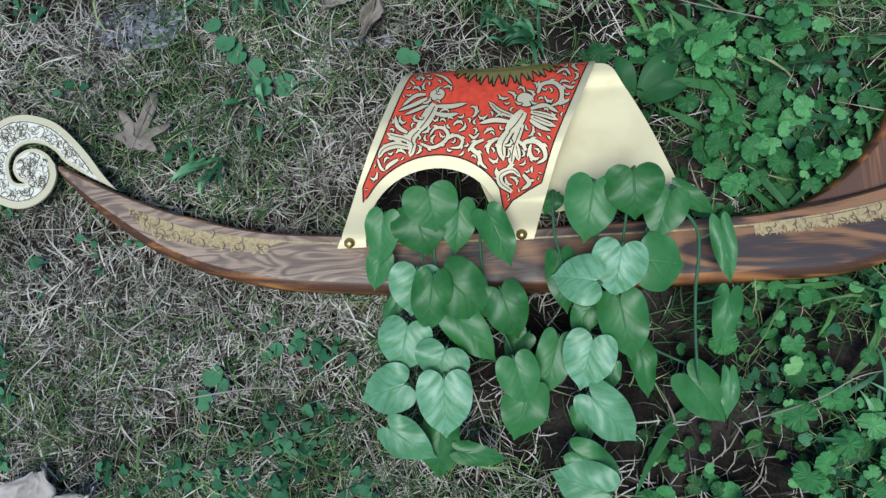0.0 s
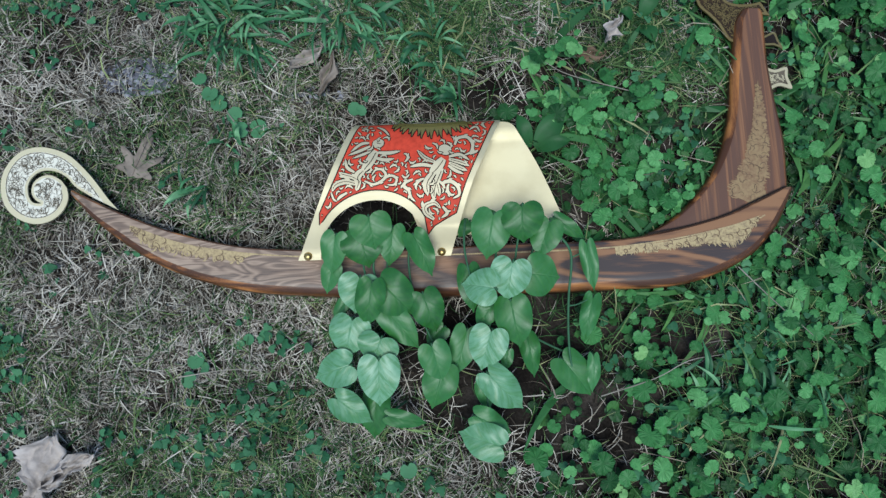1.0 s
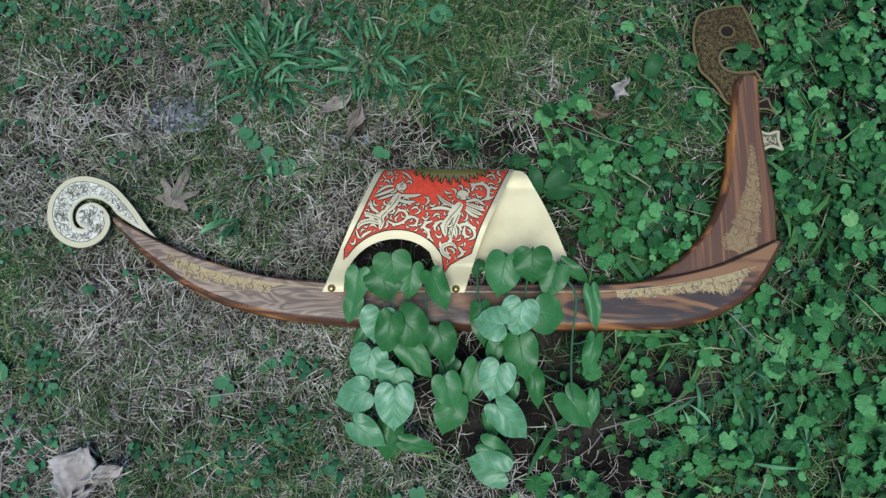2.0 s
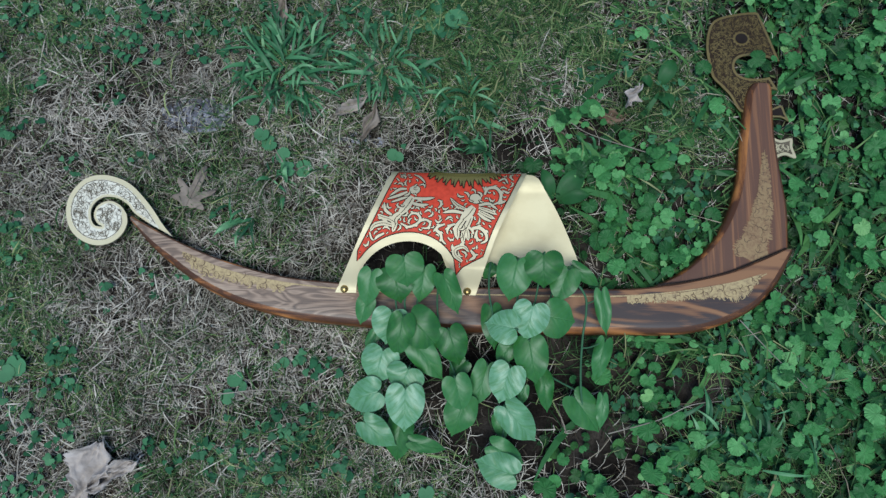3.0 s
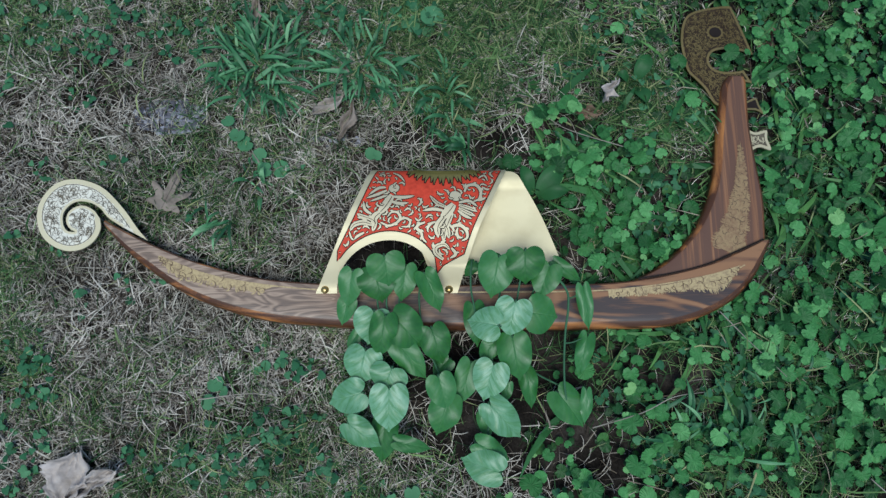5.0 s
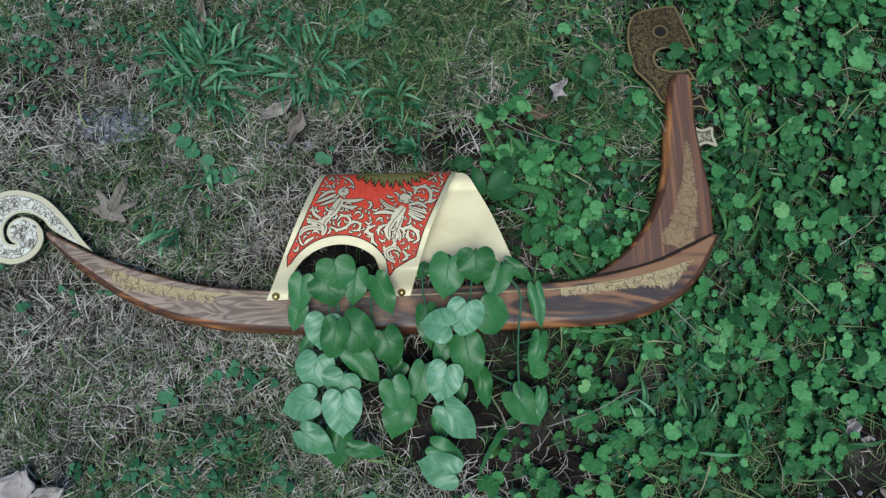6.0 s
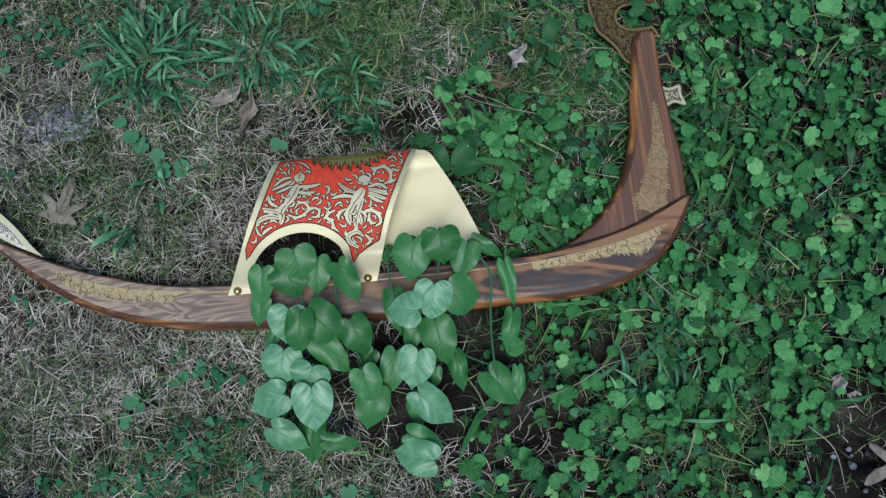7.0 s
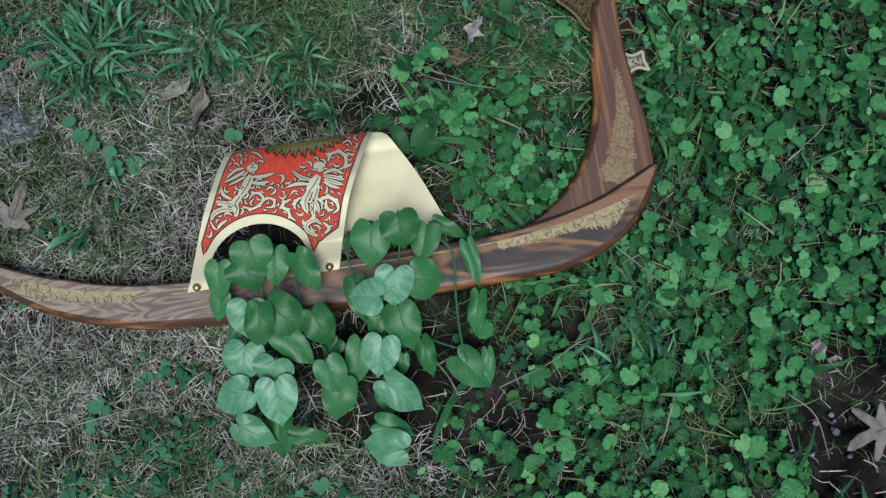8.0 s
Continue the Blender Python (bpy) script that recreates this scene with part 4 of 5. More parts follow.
TRAIL_SPRAY = [(130, 75, 62, 139, 26, 50, 38), (108, 44, 58, 96, 4, 48, 40), (150, 37, 24, 157, -7, 16, 21), (127, 23, 32, 123, 1, 26, 13), (104, -1, 50, 140, -40, 38, 35), (96, -13, 28, 105, -41, 20, 17), (89, -45, 42, 127, -65, 34, 26), (113, -76, 46, 70, -62, 38, 38), (217, 135, 52, 224, 86, 42, 17), (221, 77, 46, 210, 31, 36, 20), (188, 12, 22, 219, -28, 12, 37), (222, 13, 22, 220, -26, 14, 7)]
rng = random.Random(4)
for spray, skylit in ((ARCH_SPRAY, (6,)), (LOWER_SPRAY, (0, 1, 2, 3, 5)), (BOW_SPRAY, (6, 8)), (TRAIL_SPRAY, (1, 4, 7))):
    for n, (bx, by, bz, tx, ty, tz, w) in enumerate(spray):
        b, t, w = Vector((bx, by, bz)) / 1000, Vector((tx, ty, tz)) / 1000, w / 1000
        axis = t - b
        length = axis.length
        full = max(w, 0.36 * length)
        roll = rng.uniform(-0.20, 0.20)
        y = axis.normalized()
        x = y.cross(Vector((0, 0, 1))).normalized()
        z = x.cross(y)
        x, z = x * math.cos(roll) + z * math.sin(roll), z * math.cos(roll) - x * math.sin(roll)
        ob = new("leaf", (SKYLIT if n in skylit else LEAVES)[rng.randrange(5)])
        if n in skylit:
            ob["label"] = "paler leaf with sky sheen in its colour"
        ob.parent = plant
        m = Matrix((x * full, y * length, z * length)).transposed().to_4x4()
        m.translation = b
        ob.matrix_world = m
        # stalk from the leaf's notch down under its neighbours
        bm = bmesh.new()
        drop = Vector((rng.uniform(-0.010, 0.010), rng.uniform(-0.004, 0.016), -0.035))
        tube(bm, spline([b + y * length * 0.03 - z * 0.0008, b - y * 0.002 - z * 0.005, b + y * 0.008 + drop], 4), 0.0011, 0.0014, 5)
        part("leaf_stalk", bm, STEM, plant, smooth=True)


def vine(pts, r=0.0013):
    bm = bmesh.new()
    tube(bm, spline(pts, 6), r, r * 0.8, 6)
    return part("stem", bm, STEM, plant, "dark green vine stem", True)


vine([(0.085, 0.172, 0.040), (0.083, 0.152, 0.050), (0.083, 0.132, 0.054), (0.087, 0.108, 0.056), (0.092, 0.080, 0.050)])
vine([(0.120, 0.150, 0.058), (0.117, 0.128, 0.054), (0.114, 0.110, 0.052), (0.108, 0.060, 0.046), (0.104, -0.010, 0.034), (0.100, -0.060, 0.026)])
vine([(0.143, 0.152, 0.060), (0.139, 0.130, 0.056), (0.136, 0.108, 0.052), (0.134, 0.070, 0.046)])
vine([(0.162, 0.142, 0.056), (0.156, 0.128, 0.054), (0.149, 0.112, 0.052)])
vine([(0.165, 0.152, 0.050), (0.186, 0.145, 0.056), (0.198, 0.130, 0.052), (0.199, 0.110, 0.048), (0.196, 0.085, 0.042), (0.194, 0.050, 0.036), (0.195, 0.020, 0.028), (0.198, 0.002, 0.020)], 0.0016)
vine([(0.198, 0.122, 0.050), (0.207, 0.125, 0.050), (0.217, 0.131, 0.051)], 0.0010)
vine([(0.195, 0.070, 0.040), (0.204, 0.071, 0.042), (0.216, 0.076, 0.045)], 0.0010)
vine([(0.138, 0.052, 0.020), (0.165, 0.034, 0.012), (0.193, 0.020, 0.008), (0.214, 0.008, 0.006)], 0.0013)
vine([(-0.030, 0.142, 0.052), (-0.029, 0.120, 0.050), (-0.026, 0.096, 0.048), (-0.030, 0.050, 0.040), (-0.026, 0.0, 0.034), (-0.020, -0.045, 0.024)])
vine([(-0.016, 0.136, 0.052), (-0.018, 0.116, 0.050), (-0.012, 0.094, 0.048)])
vine([(0.000, 0.136, 0.052), (-0.003, 0.118, 0.050), (0.001, 0.098, 0.048)])
vine([(0.022, 0.146, 0.054), (0.021, 0.120, 0.052), (0.024, 0.092, 0.046), (0.034, 0.060, 0.040), (0.046, 0.030, 0.034), (0.058, -0.006, 0.028)])


# ---- ground cover ----
hull_poly = [tuple(p[:2]) for p in spline(HULL_TOP, 3)] + [tuple(p[:2]) for p in spline(HULL_BOTTOM, 3)][::-1]
prow_poly = [tuple(p[:2]) for p in spline(PROW_LEFT, 3)] + [tuple(p[:2]) for p in spline(PROW_RIGHT, 3)][::-1]
TALL_SOLIDS = [(hull_poly, HULL_Z - 0.002), (prow_poly, PROW_Z - 0.002)]
LOW_PLATES = [(scroll_poly, 0.007), (comb_poly, 0.002), ([(0.448, 0.400), (0.475, 0.402), (0.483, 0.376), (0.448, 0.376)], 0.001),
              ([(-0.112, 0.130), (-0.042, 0.292), (0.144, 0.292), (0.212, 0.158), (0.072, 0.130)], 0.003), ([(0.448, 0.362), (0.487, 0.356), (0.489, 0.324), (0.448, 0.320)], 0.001)]


def blocked(x, y, z):
    hit = np.zeros(np.shape(x), bool)
    for poly, low in TALL_SOLIDS + LOW_PLATES:
        hit |= inside(x, y, poly) & (z > low)
    return hit


def soil_and_shade(x, y):
    """Where cover thins to dark soil: the wear-bared corner, the strip above the ridge, and under plant and canopy,
    partly in place of shade.
    """
    n = lattice(x, y, 0.04, 4) - 0.5
    a = 1.1 * np.exp(-(((x - 0.655 - 0.05 * (lattice(x, y, 0.05, 3) - 0.5)) / 0.125) ** 2 + ((y + 0.150 - 0.05 * n) / 0.110) ** 2) ** 2)
    # Under the plant: bare soil, widened so its dark tone deepens the leaves' shade.
    b = 0.95 * np.exp(-(((x - 0.055) / 0.115) ** 2 + ((y - 0.005) / 0.105) ** 2) ** 1.5)
    # Inside the arch: dark soil laid open to stand for the canopy's shadow.
    e = 0.97 * np.exp(-(((x + 0.021) / 0.062) ** 2 + ((y - 0.172) / 0.040) ** 2) ** 3)
    c = 0.72 * np.exp(-(((x - 0.19) / 0.11) ** 2 + ((y - 0.035) / 0.075) ** 2))
    d = 0.9 * np.exp(-(((x + 0.318) / 0.042) ** 2 + ((y - 0.378) / 0.020) ** 2) ** 2)
    g = 0.78 * np.exp(-(((x - 0.030) / 0.120) ** 2 + ((y - 0.348 - 0.03 * n) / 0.036) ** 2) ** 2)
    h = 0.70 * np.exp(-(((x + 0.150) / 0.045) ** 2 + ((y - 0.372 - 0.02 * n) / 0.018) ** 2) ** 2)
    i = 0.80 * np.exp(-(((x - 0.33) / 0.070) ** 2 + ((y - 0.015 - 0.04 * n) / 0.030) ** 2) ** 2)
    return np.clip(a + b + c + d + e + g + h + i, 0, 1)


def grassy(x, y):
    """The strip of mown grass above the canopy, up to the comb."""
    n = 0.10 * (lattice(x, y, 0.07, 18) - 0.5)
    return ramp01(0.350, 0.41, y + n) * (1 - ramp01(0.36, 0.44, x + n)) * ramp01(-0.10, 0.04, x)


def ivy_density(x, y):
    n = lattice(x, y, 0.10, 5) * 0.6 + lattice(x, y, 0.035, 6) * 0.4
    edge_x = x + 0.16 * (n - 0.5) - 0.04 * ramp01(0.30, 0.50, y) * (1 - ramp01(0.35, 0.5, x))
    lush = 0.55 * ramp01(0.47, 0.56, x) * ramp01(0.02, 0.14, y)
    d = ramp01(0.11, 0.30, edge_x) * np.clip(0.20 + lush + 1.0 * ramp01(0.34, 0.60, n), 0, 1)
    return np.clip(d * (1 - soil_and_shade(x, y)) * (1 - 0.93 * grassy(x, y)), 0, 1)


def weed_density(x, y):
    n = lattice(x, y, 0.09, 7) * 0.55 + lattice(x, y, 0.03, 8) * 0.45
    zone = np.maximum.reduce([ramp01(-0.42, -0.54, x - 0.06 * (n - 0.5)) * 1.0, ramp01(0.42, 0.54, y) * (1 - ramp01(-0.05, 0.2, x)) * 0.8,
                              0.55 * np.exp(-(((x + 0.20) / 0.13) ** 2 + ((y + 0.06) / 0.06) ** 2)), 0.5 * ramp01(-0.06, -0.16, y) * (1 - ramp01(0.2, 0.4, x)),
                              0.40 * np.exp(-(((x + 0.13) / 0.10) ** 2 + ((y - 0.055) / 0.030) ** 2)), np.full(np.shape(x), 0.06), 0.35 * ramp01(0.15, 0.35, x)])
    return np.clip(zone * ramp01(0.36, 0.60, n) * 1.5 * (1 - soil_and_shade(x, y)), 0, 1)


def green_density(x, y):
    n = lattice(x, y, 0.12, 9) * 0.6 + lattice(x, y, 0.03, 10) * 0.4
    base = 0.20 + 1.0 * grassy(x, y) + 0.30 * ramp01(-0.40, -0.60, x) + 0.65 * np.exp(-(((x + 0.285) / 0.080) ** 2 + ((y - 0.205) / 0.036) ** 2))
    base = base + 0.08 * ramp01(0.02, -0.12, y) * (1 - ramp01(0.1, 0.3, x))
    return np.clip(base * (0.10 + 1.8 * ramp01(0.40, 0.66, n)) * (1 - 0.9 * soil_and_shade(x, y)), 0, 1)


def scatter(rng, count, density, x0=-0.80, x1=0.98, y0=-0.42, y1=0.78):
    x, y = rng.uniform(x0, x1, count), rng.uniform(y0, y1, count)
    border = np.minimum.reduce([x - x0, x1 - x, y - y0, y1 - y]) - 0.12 * lattice(x, y, 0.06, 27)
    keep = rng.rand(count) < density(x, y) * ramp01(-0.02, 0.05, border)
    return x[keep], y[keep]


def blades(name, mat, rng, x, y, length, width, rise, arc, bend, low=0.0, clear=True, segs=3):
    """Many grass blades in one mesh. rise: height of the tip; arc: height of the middle; bend: how far each one turns."""
    n = len(x)
    L, W = length(n), width(n)
    a = rng.uniform(0, math.tau, n)
    turn = rng.normal(0, bend, n)
    px, py = x.copy(), y.copy()
    tip, mid_h = rise(n), arc(n)
    base = ground_height(x, y) + low
    rows = []
    for s in range(segs + 1):
        t = s / segs
        w = W * (1.0, 0.95, 0.7, 0.08)[s] if segs == 3 else W * (1 - 0.92 * t ** 2)
        z = base + tip * t + mid_h * math.sin(math.pi * t)
        tilt = rng.uniform(-0.4, 0.4, n) * w
        sx, sy = -np.sin(a) * w / 2, np.cos(a) * w / 2
        rows.append(np.stack([np.stack([px + sx, py + sy, z + tilt], -1), np.stack([px - sx, py - sy, z - tilt], -1)], 1))
        px, py = px + np.cos(a) * L / segs, py + np.sin(a) * L / segs
        a = a + turn / segs
    co = np.stack(rows, 1)
    if clear:
        bad = np.zeros(n, bool)
        for s in range(segs + 1):
            bad |= blocked(co[:, s, 0, 0], co[:, s, 0, 1], co[:, s, 0, 2])
        co = co[~bad]
        n = len(co)
    k = (segs + 1) * 2
    first = np.arange(n)[:, None] * k
    quads = np.concatenate([first + np.array([2 * s, 2 * s + 1, 2 * s + 3, 2 * s + 2]) for s in range(segs)], 0)
    return raw_mesh(name, co.reshape(-1, 3), quads, mat)


def between(rng, a, b):
    return lambda n: rng.uniform(a, b, n)


rs = np.random.RandomState(7)
# Thatch cleared below the canopy, so that dark soil stands in for its shadow.
under_canopy = lambda x, y: np.exp(-(((x + 0.010) / 0.085) ** 2 + ((y - 0.180) / 0.055) ** 2) ** 3)
everywhere = lambda x, y: ((1 - 0.88 * under_canopy(x, y)) * (0.30 + 0.70 * ramp01(0.33, 0.56, 0.55 * lattice(x, y, 0.040, 16) + 0.45 * lattice(x, y, 0.016, 17)))
                           * np.clip(1.0 - 0.86 * soil_and_shade(x, y) - 0.86 * ramp01(0.03, 0.22, x) * (1 - 0.60 * grassy(x, y)), 0.04, 1) * (1 - 0.22 * grassy(x, y)))
x, y = scatter(rs, 230000, everywhere)
tagged(blades("dry_grass", THATCH, rs, x, y, between(rs, 0.010, 0.036), between(rs, 0.0005, 0.0014), between(rs, -0.002, 0.009), between(rs, 0.0, 0.006), 0.65, 0.003), "tan dry grass thatch matted over the soil", "dry grass", kind="stuff")
x, y = scatter(rs, 9000, lambda x, y: everywhere(x, y) * ramp01(0.35, 0.65, lattice(x, y, 0.07, 15)))
tagged(blades("straw_litter", THATCH, rs, x, y, between(rs, 0.018, 0.052), between(rs, 0.0010, 0.0019), between(rs, 0.0, 0.010), between(rs, 0.001, 0.006), 0.45, 0.007), "loose pale straws on top of the thatch", "straw", kind="stuff")
x, y = scatter(rs, 200000, green_density)
tagged(blades("lawn_grass", GRASS, rs, x, y, between(rs, 0.018, 0.050), between(rs, 0.0005, 0.0012), between(rs, 0.0, 0.016), between(rs, 0.0, 0.010), 0.9, 0.003), "fine green lawn grass among the thatch", "grass", kind="stuff")
x, y = scatter(rs, 15000, lambda x, y: np.clip(grassy(x, y) * (0.35 + 0.65 * ramp01(0.35, 0.6, lattice(x, y, 0.05, 22))) + 0.02, 0, 1) * (1 - 0.8 * soil_and_shade(x, y)))
tagged(blades("lawn_grass", GRASS, rs, x, y, between(rs, 0.016, 0.044), between(rs, 0.0014, 0.0030), between(rs, 0.004, 0.022), between(rs, 0.0, 0.010), 0.6, 0.006), "coarser green blades of the mown strip", "grass", kind="stuff")
x, y = scatter(rs, 3600, lambda x, y: np.clip(0.75 * ramp01(0.14, 0.34, x) * ramp01(0.42, 0.62, lattice(x, y, 0.08, 21)) * (1 - grassy(x, y)) + 0.004, 0, 1) * (1 - soil_and_shade(x, y)))
tagged(blades("broad_grass", BROAD, rs, x, y, between(rs, 0.040, 0.095), between(rs, 0.004, 0.010), between(rs, 0.0, 0.022), between(rs, 0.004, 0.014), 0.4, 0.004), "broad dark green grass blades among the ground ivy", "grass", kind="stuff")


def leaf_cover(name, mat, rng, x, y, size, height, outline, cup, tilt, folds=0):
    """Many small leaves in one mesh, each a fan round its middle."""
    s, h = size(len(x)), height(len(x))
    ok = np.ones(len(x), bool)
    for dx, dy in ((0, 0), (1, 0), (-1, 0), (0, 1), (0, -1)):
        ok &= ~blocked(x + dx * s * 0.8, y + dy * s * 0.8, ground_height(x, y) + h + 0.012)
    x, y, s, h = x[ok], y[ok], s[ok], h[ok]
    n, k = len(x), len(outline)
    a = rng.uniform(0, math.tau, n)
    tx, ty = rng.normal(0, tilt, n), rng.normal(0, tilt, n)
    ring = np.array(outline)
    pts = np.concatenate([ring * 0.0, ring * 0.62, ring], 0)[k - 1:]
    r2 = (pts ** 2).sum(1)
    pleat = 0.03 * np.abs(np.sin(folds * np.arctan2(pts[:, 1], pts[:, 0]) / 2)) * np.sqrt(r2) if folds else 0.0 * r2
    wob = rng.uniform(-0.12, 0.12, (n, len(pts)))
    lx = pts[None, :, 0] * s[:, None]
    ly = pts[None, :, 1] * s[:, None]
    X = lx * np.cos(a)[:, None] - ly * np.sin(a)[:, None]
    Y = lx * np.sin(a)[:, None] + ly * np.cos(a)[:, None]
    Z = ground_height(x, y)[:, None] + h[:, None] + X * tx[:, None] + Y * ty[:, None] + s[:, None] * (cup * r2[None, :] + wob * r2[None, :] - pleat[None, :])
    co = np.stack([X + x[:, None], Y + y[:, None], Z], -1)
    m = len(pts)
    tris = np.array([(0, 1 + i, 1 + (i + 1) % k) for i in range(k)]
                    + [(1 + i, 1 + k + i, 1 + k + (i + 1) % k) for i in range(k)] + [(1 + i, 1 + k + (i + 1) % k, 1 + (i + 1) % k) for i in range(k)])
    faces = (np.arange(n)[:, None, None] * m + tris[None]).reshape(-1, 3)
    ob = raw_mesh(name, co.reshape(-1, 3), faces, mat)
    layer_uv = ob.data.uv_layers.new(name="leaf")
    layer_uv.data.foreach_set("uv", pts[(faces % m).ravel()].ravel())
    return ob


def kidney(lobes, depth, notch, k):
    out = []
    for i in range(k):
        t = i * math.tau / k
        d = math.atan2(math.sin(t - math.pi), math.cos(t - math.pi))
        r = (1 - notch * math.exp(-(d / 0.32) ** 2)) * (1 + depth * abs(math.cos(lobes * t / 2)) - depth)
        out.append((r * math.cos(t) * 0.92, r * math.sin(t)))
    return out


def clustered(rng, count, density, per, spread):
    """Leaves in small groups round shared runners."""
    cx, cy = scatter(rng, count, density)
    k = rng.randint(1, per + 1, len(cx))
    x, y = np.repeat(cx, k), np.repeat(cy, k)
    return x + rng.normal(0, spread, len(x)), y + rng.normal(0, spread, len(y))


x, y = clustered(rs, 3500, ivy_density, 6, 0.013)
tagged(leaf_cover("ground_ivy", IVY, rs, x, y, lambda n: 0.0045 + 0.0098 * rs.rand(n) ** 1.7, between(rs, 0.010, 0.036), kidney(9, 0.085, 0.60, 45), -0.10, 0.30, 9), "scalloped round leaves of ground ivy covering the lawn", "ground ivy", kind="stuff")
x, y = clustered(rs, 5600, lambda x, y: ivy_density(x, y) * 0.9 + 0.15 * ramp01(0.1, 0.3, x) * (1 - grassy(x, y)) * (1 - soil_and_shade(x, y)), 3, 0.010)
tagged(leaf_cover("ground_ivy", IVY_SHADE, rs, x, y, lambda n: 0.004 + 0.006 * rs.rand(n), between(rs, 0.004, 0.016), kidney(7, 0.12, 0.5, 21), -0.10, 0.35, 7), "smaller ground ivy leaves under the taller ones, shade painted in", "ground ivy", kind="stuff")
x, y = clustered(rs, 6200, weed_density, 5, 0.008)
tagged(leaf_cover("clover", CLOVER, rs, x, y, lambda n: 0.0032 + 0.0042 * rs.rand(n), between(rs, 0.007, 0.020), kidney(3, 0.35, 0.45, 15), -0.12, 0.30), "small dark clover leaves in the dry lawn", "clover", kind="stuff")


# ---- single plants and litter ----
def crabgrass(cx, cy, count, reach, seed, lean=(0.0, 0.0), way=None):
    """A tuft of tapered, creased blades that rise from one crown and arch outwards, with a few bare runners."""
    rng = random.Random(seed)
    tuft = thing("crabgrass_tuft", "green sprawling tuft of broad crabgrass blades in the lawn", "grass tuft", "crabgrass tufts")
    tuft.location = (cx, cy, float(ground_height(cx, cy)))
    for k in range(count):
        a = rng.uniform(0, math.tau) if way is None else radians(way) + rng.gauss(0, 0.35)
        start = reach * 0.72 * rng.random() ** 0.7
        p = Vector((math.cos(a) * start + lean[0] * reach * rng.random(), math.sin(a) * start + lean[1] * reach * rng.random(), 0.004 + rng.uniform(0, 0.014)))
        h = a + rng.gauss(0, 0.85)
        length = reach * rng.uniform(0.28, 0.68)
        w = rng.uniform(0.0038, 0.0074) * (1 if length > reach * 0.55 else 0.8)
        rise, bend, twist = rng.uniform(0.002, 0.020), rng.gauss(0, 0.22), rng.uniform(-0.8, 0.8)
        bm, prev, n = bmesh.new(), None, 7
        for s in range(n + 1):
            t = s / n
            g = h + bend * t
            half = w * 0.5 * (1 - t ** 2.2) * min(1, 0.45 + 2.6 * t) + 0.0001
            side = Vector((-math.sin(g), math.cos(g), twist * (1 - t))).normalized() * half
            q = p + Vector((0, 0, rise * math.sin(math.pi * min(1, t * 0.85))))
            row = [bm.verts.new(q + side + Vector((0, 0, half * 0.35))), bm.verts.new(q), bm.verts.new(q - side + Vector((0, 0, half * 0.35)))]
            if prev:
                bm.faces.new((prev[0], prev[1], row[1], row[0]))
                bm.faces.new((prev[1], prev[2], row[2], row[1]))
            prev = row
            p = p + Vector((math.cos(g), math.sin(g), 0)) * length / n
        part("blade", bm, CRAB, tuft, smooth=True)
    for k in range(count // 9):
        a = rng.uniform(0, math.tau) if way is None else radians(way) + rng.gauss(0, 0.4)
        end = reach * rng.uniform(0.7, 1.25)
        bm = bmesh.new()
        tube(bm, spline([Vector((0, 0, 0.003)), Vector((math.cos(a), math.sin(a), 0)) * end * 0.5 + Vector((0, 0, 0.020)), Vector((math.cos(a + 0.2), math.sin(a + 0.2), 0)) * end + Vector((0, 0, 0.012))], 4), 0.0008, 0.0005, 5)
        part("runner", bm, STEM, tuft, smooth=True)


crabgrass(-0.198, 0.455, 130, 0.080, 1)
crabgrass(-0.058, 0.452, 80, 0.074, 2, (-0.1, 0.1))
crabgrass(0.054, 0.404, 40, 0.058, 3, (0.0, 0.1))
crabgrass(-0.215, 0.232, 14, 0.060, 4, (-0.3, 0.0), 184)
crabgrass(0.335, -0.060, 16, 0.075, 6, way=80)
crabgrass(-0.205, 0.288, 14, 0.036, 7)
crabgrass(0.085, 0.328, 16, 0.052, 8, way=150)
crabgrass(0.480, -0.010, 14, 0.075, 9)
crabgrass(0.415, -0.075, 14, 0.080, 10, way=100)
crabgrass(0.235, 0.330, 12, 0.050, 11)


def plantain(x, y, leaves, seed):
    """A weed of a few broad, ribbed leaves on one crown."""
    rng = random.Random(seed)
    weed = thing("plantain", "broad-leaved green weed beside the canopy", "weed", "weeds in the lawn")
    weed.location = (x, y, float(ground_height(x, y)))
    for turn, length, width in leaves:
        bm, rows = bmesh.new(), []
        a = radians(turn)
        for i in range(9):
            t = i / 8
            w = width * 0.5 * (math.sin(math.pi * min(1, 0.06 + t * 0.94)) ** 0.8 if i < 8 else 0.02)
            row = []
            for k in range(-3, 4):
                u, v = 0.006 + length * t, w * k / 3
                z = 0.010 + 0.016 * math.sin(math.pi * t * 0.75) + width * (0.10 * abs(k / 3) + 0.03 * math.cos(k * 2.2) + 0.03 * math.sin(6 * t + k))
                row.append(bm.verts.new((u * math.cos(a) - v * math.sin(a), u * math.sin(a) + v * math.cos(a), z)))
            rows.append(row)
        for p, q in zip(rows, rows[1:]):
            for k in range(6):
                bm.faces.new((p[k], q[k], q[k + 1], p[k + 1]))
        part("leaf", bm, BROAD, weed, smooth=True)


plantain(0.170, 0.262, [(48, 0.050, 0.028), (112, 0.040, 0.018), (10, 0.040, 0.018)], 1)
plantain(0.312, 0.425, [(62, 0.036, 0.022), (-70, 0.030, 0.020), (160, 0.022, 0.014)], 3)


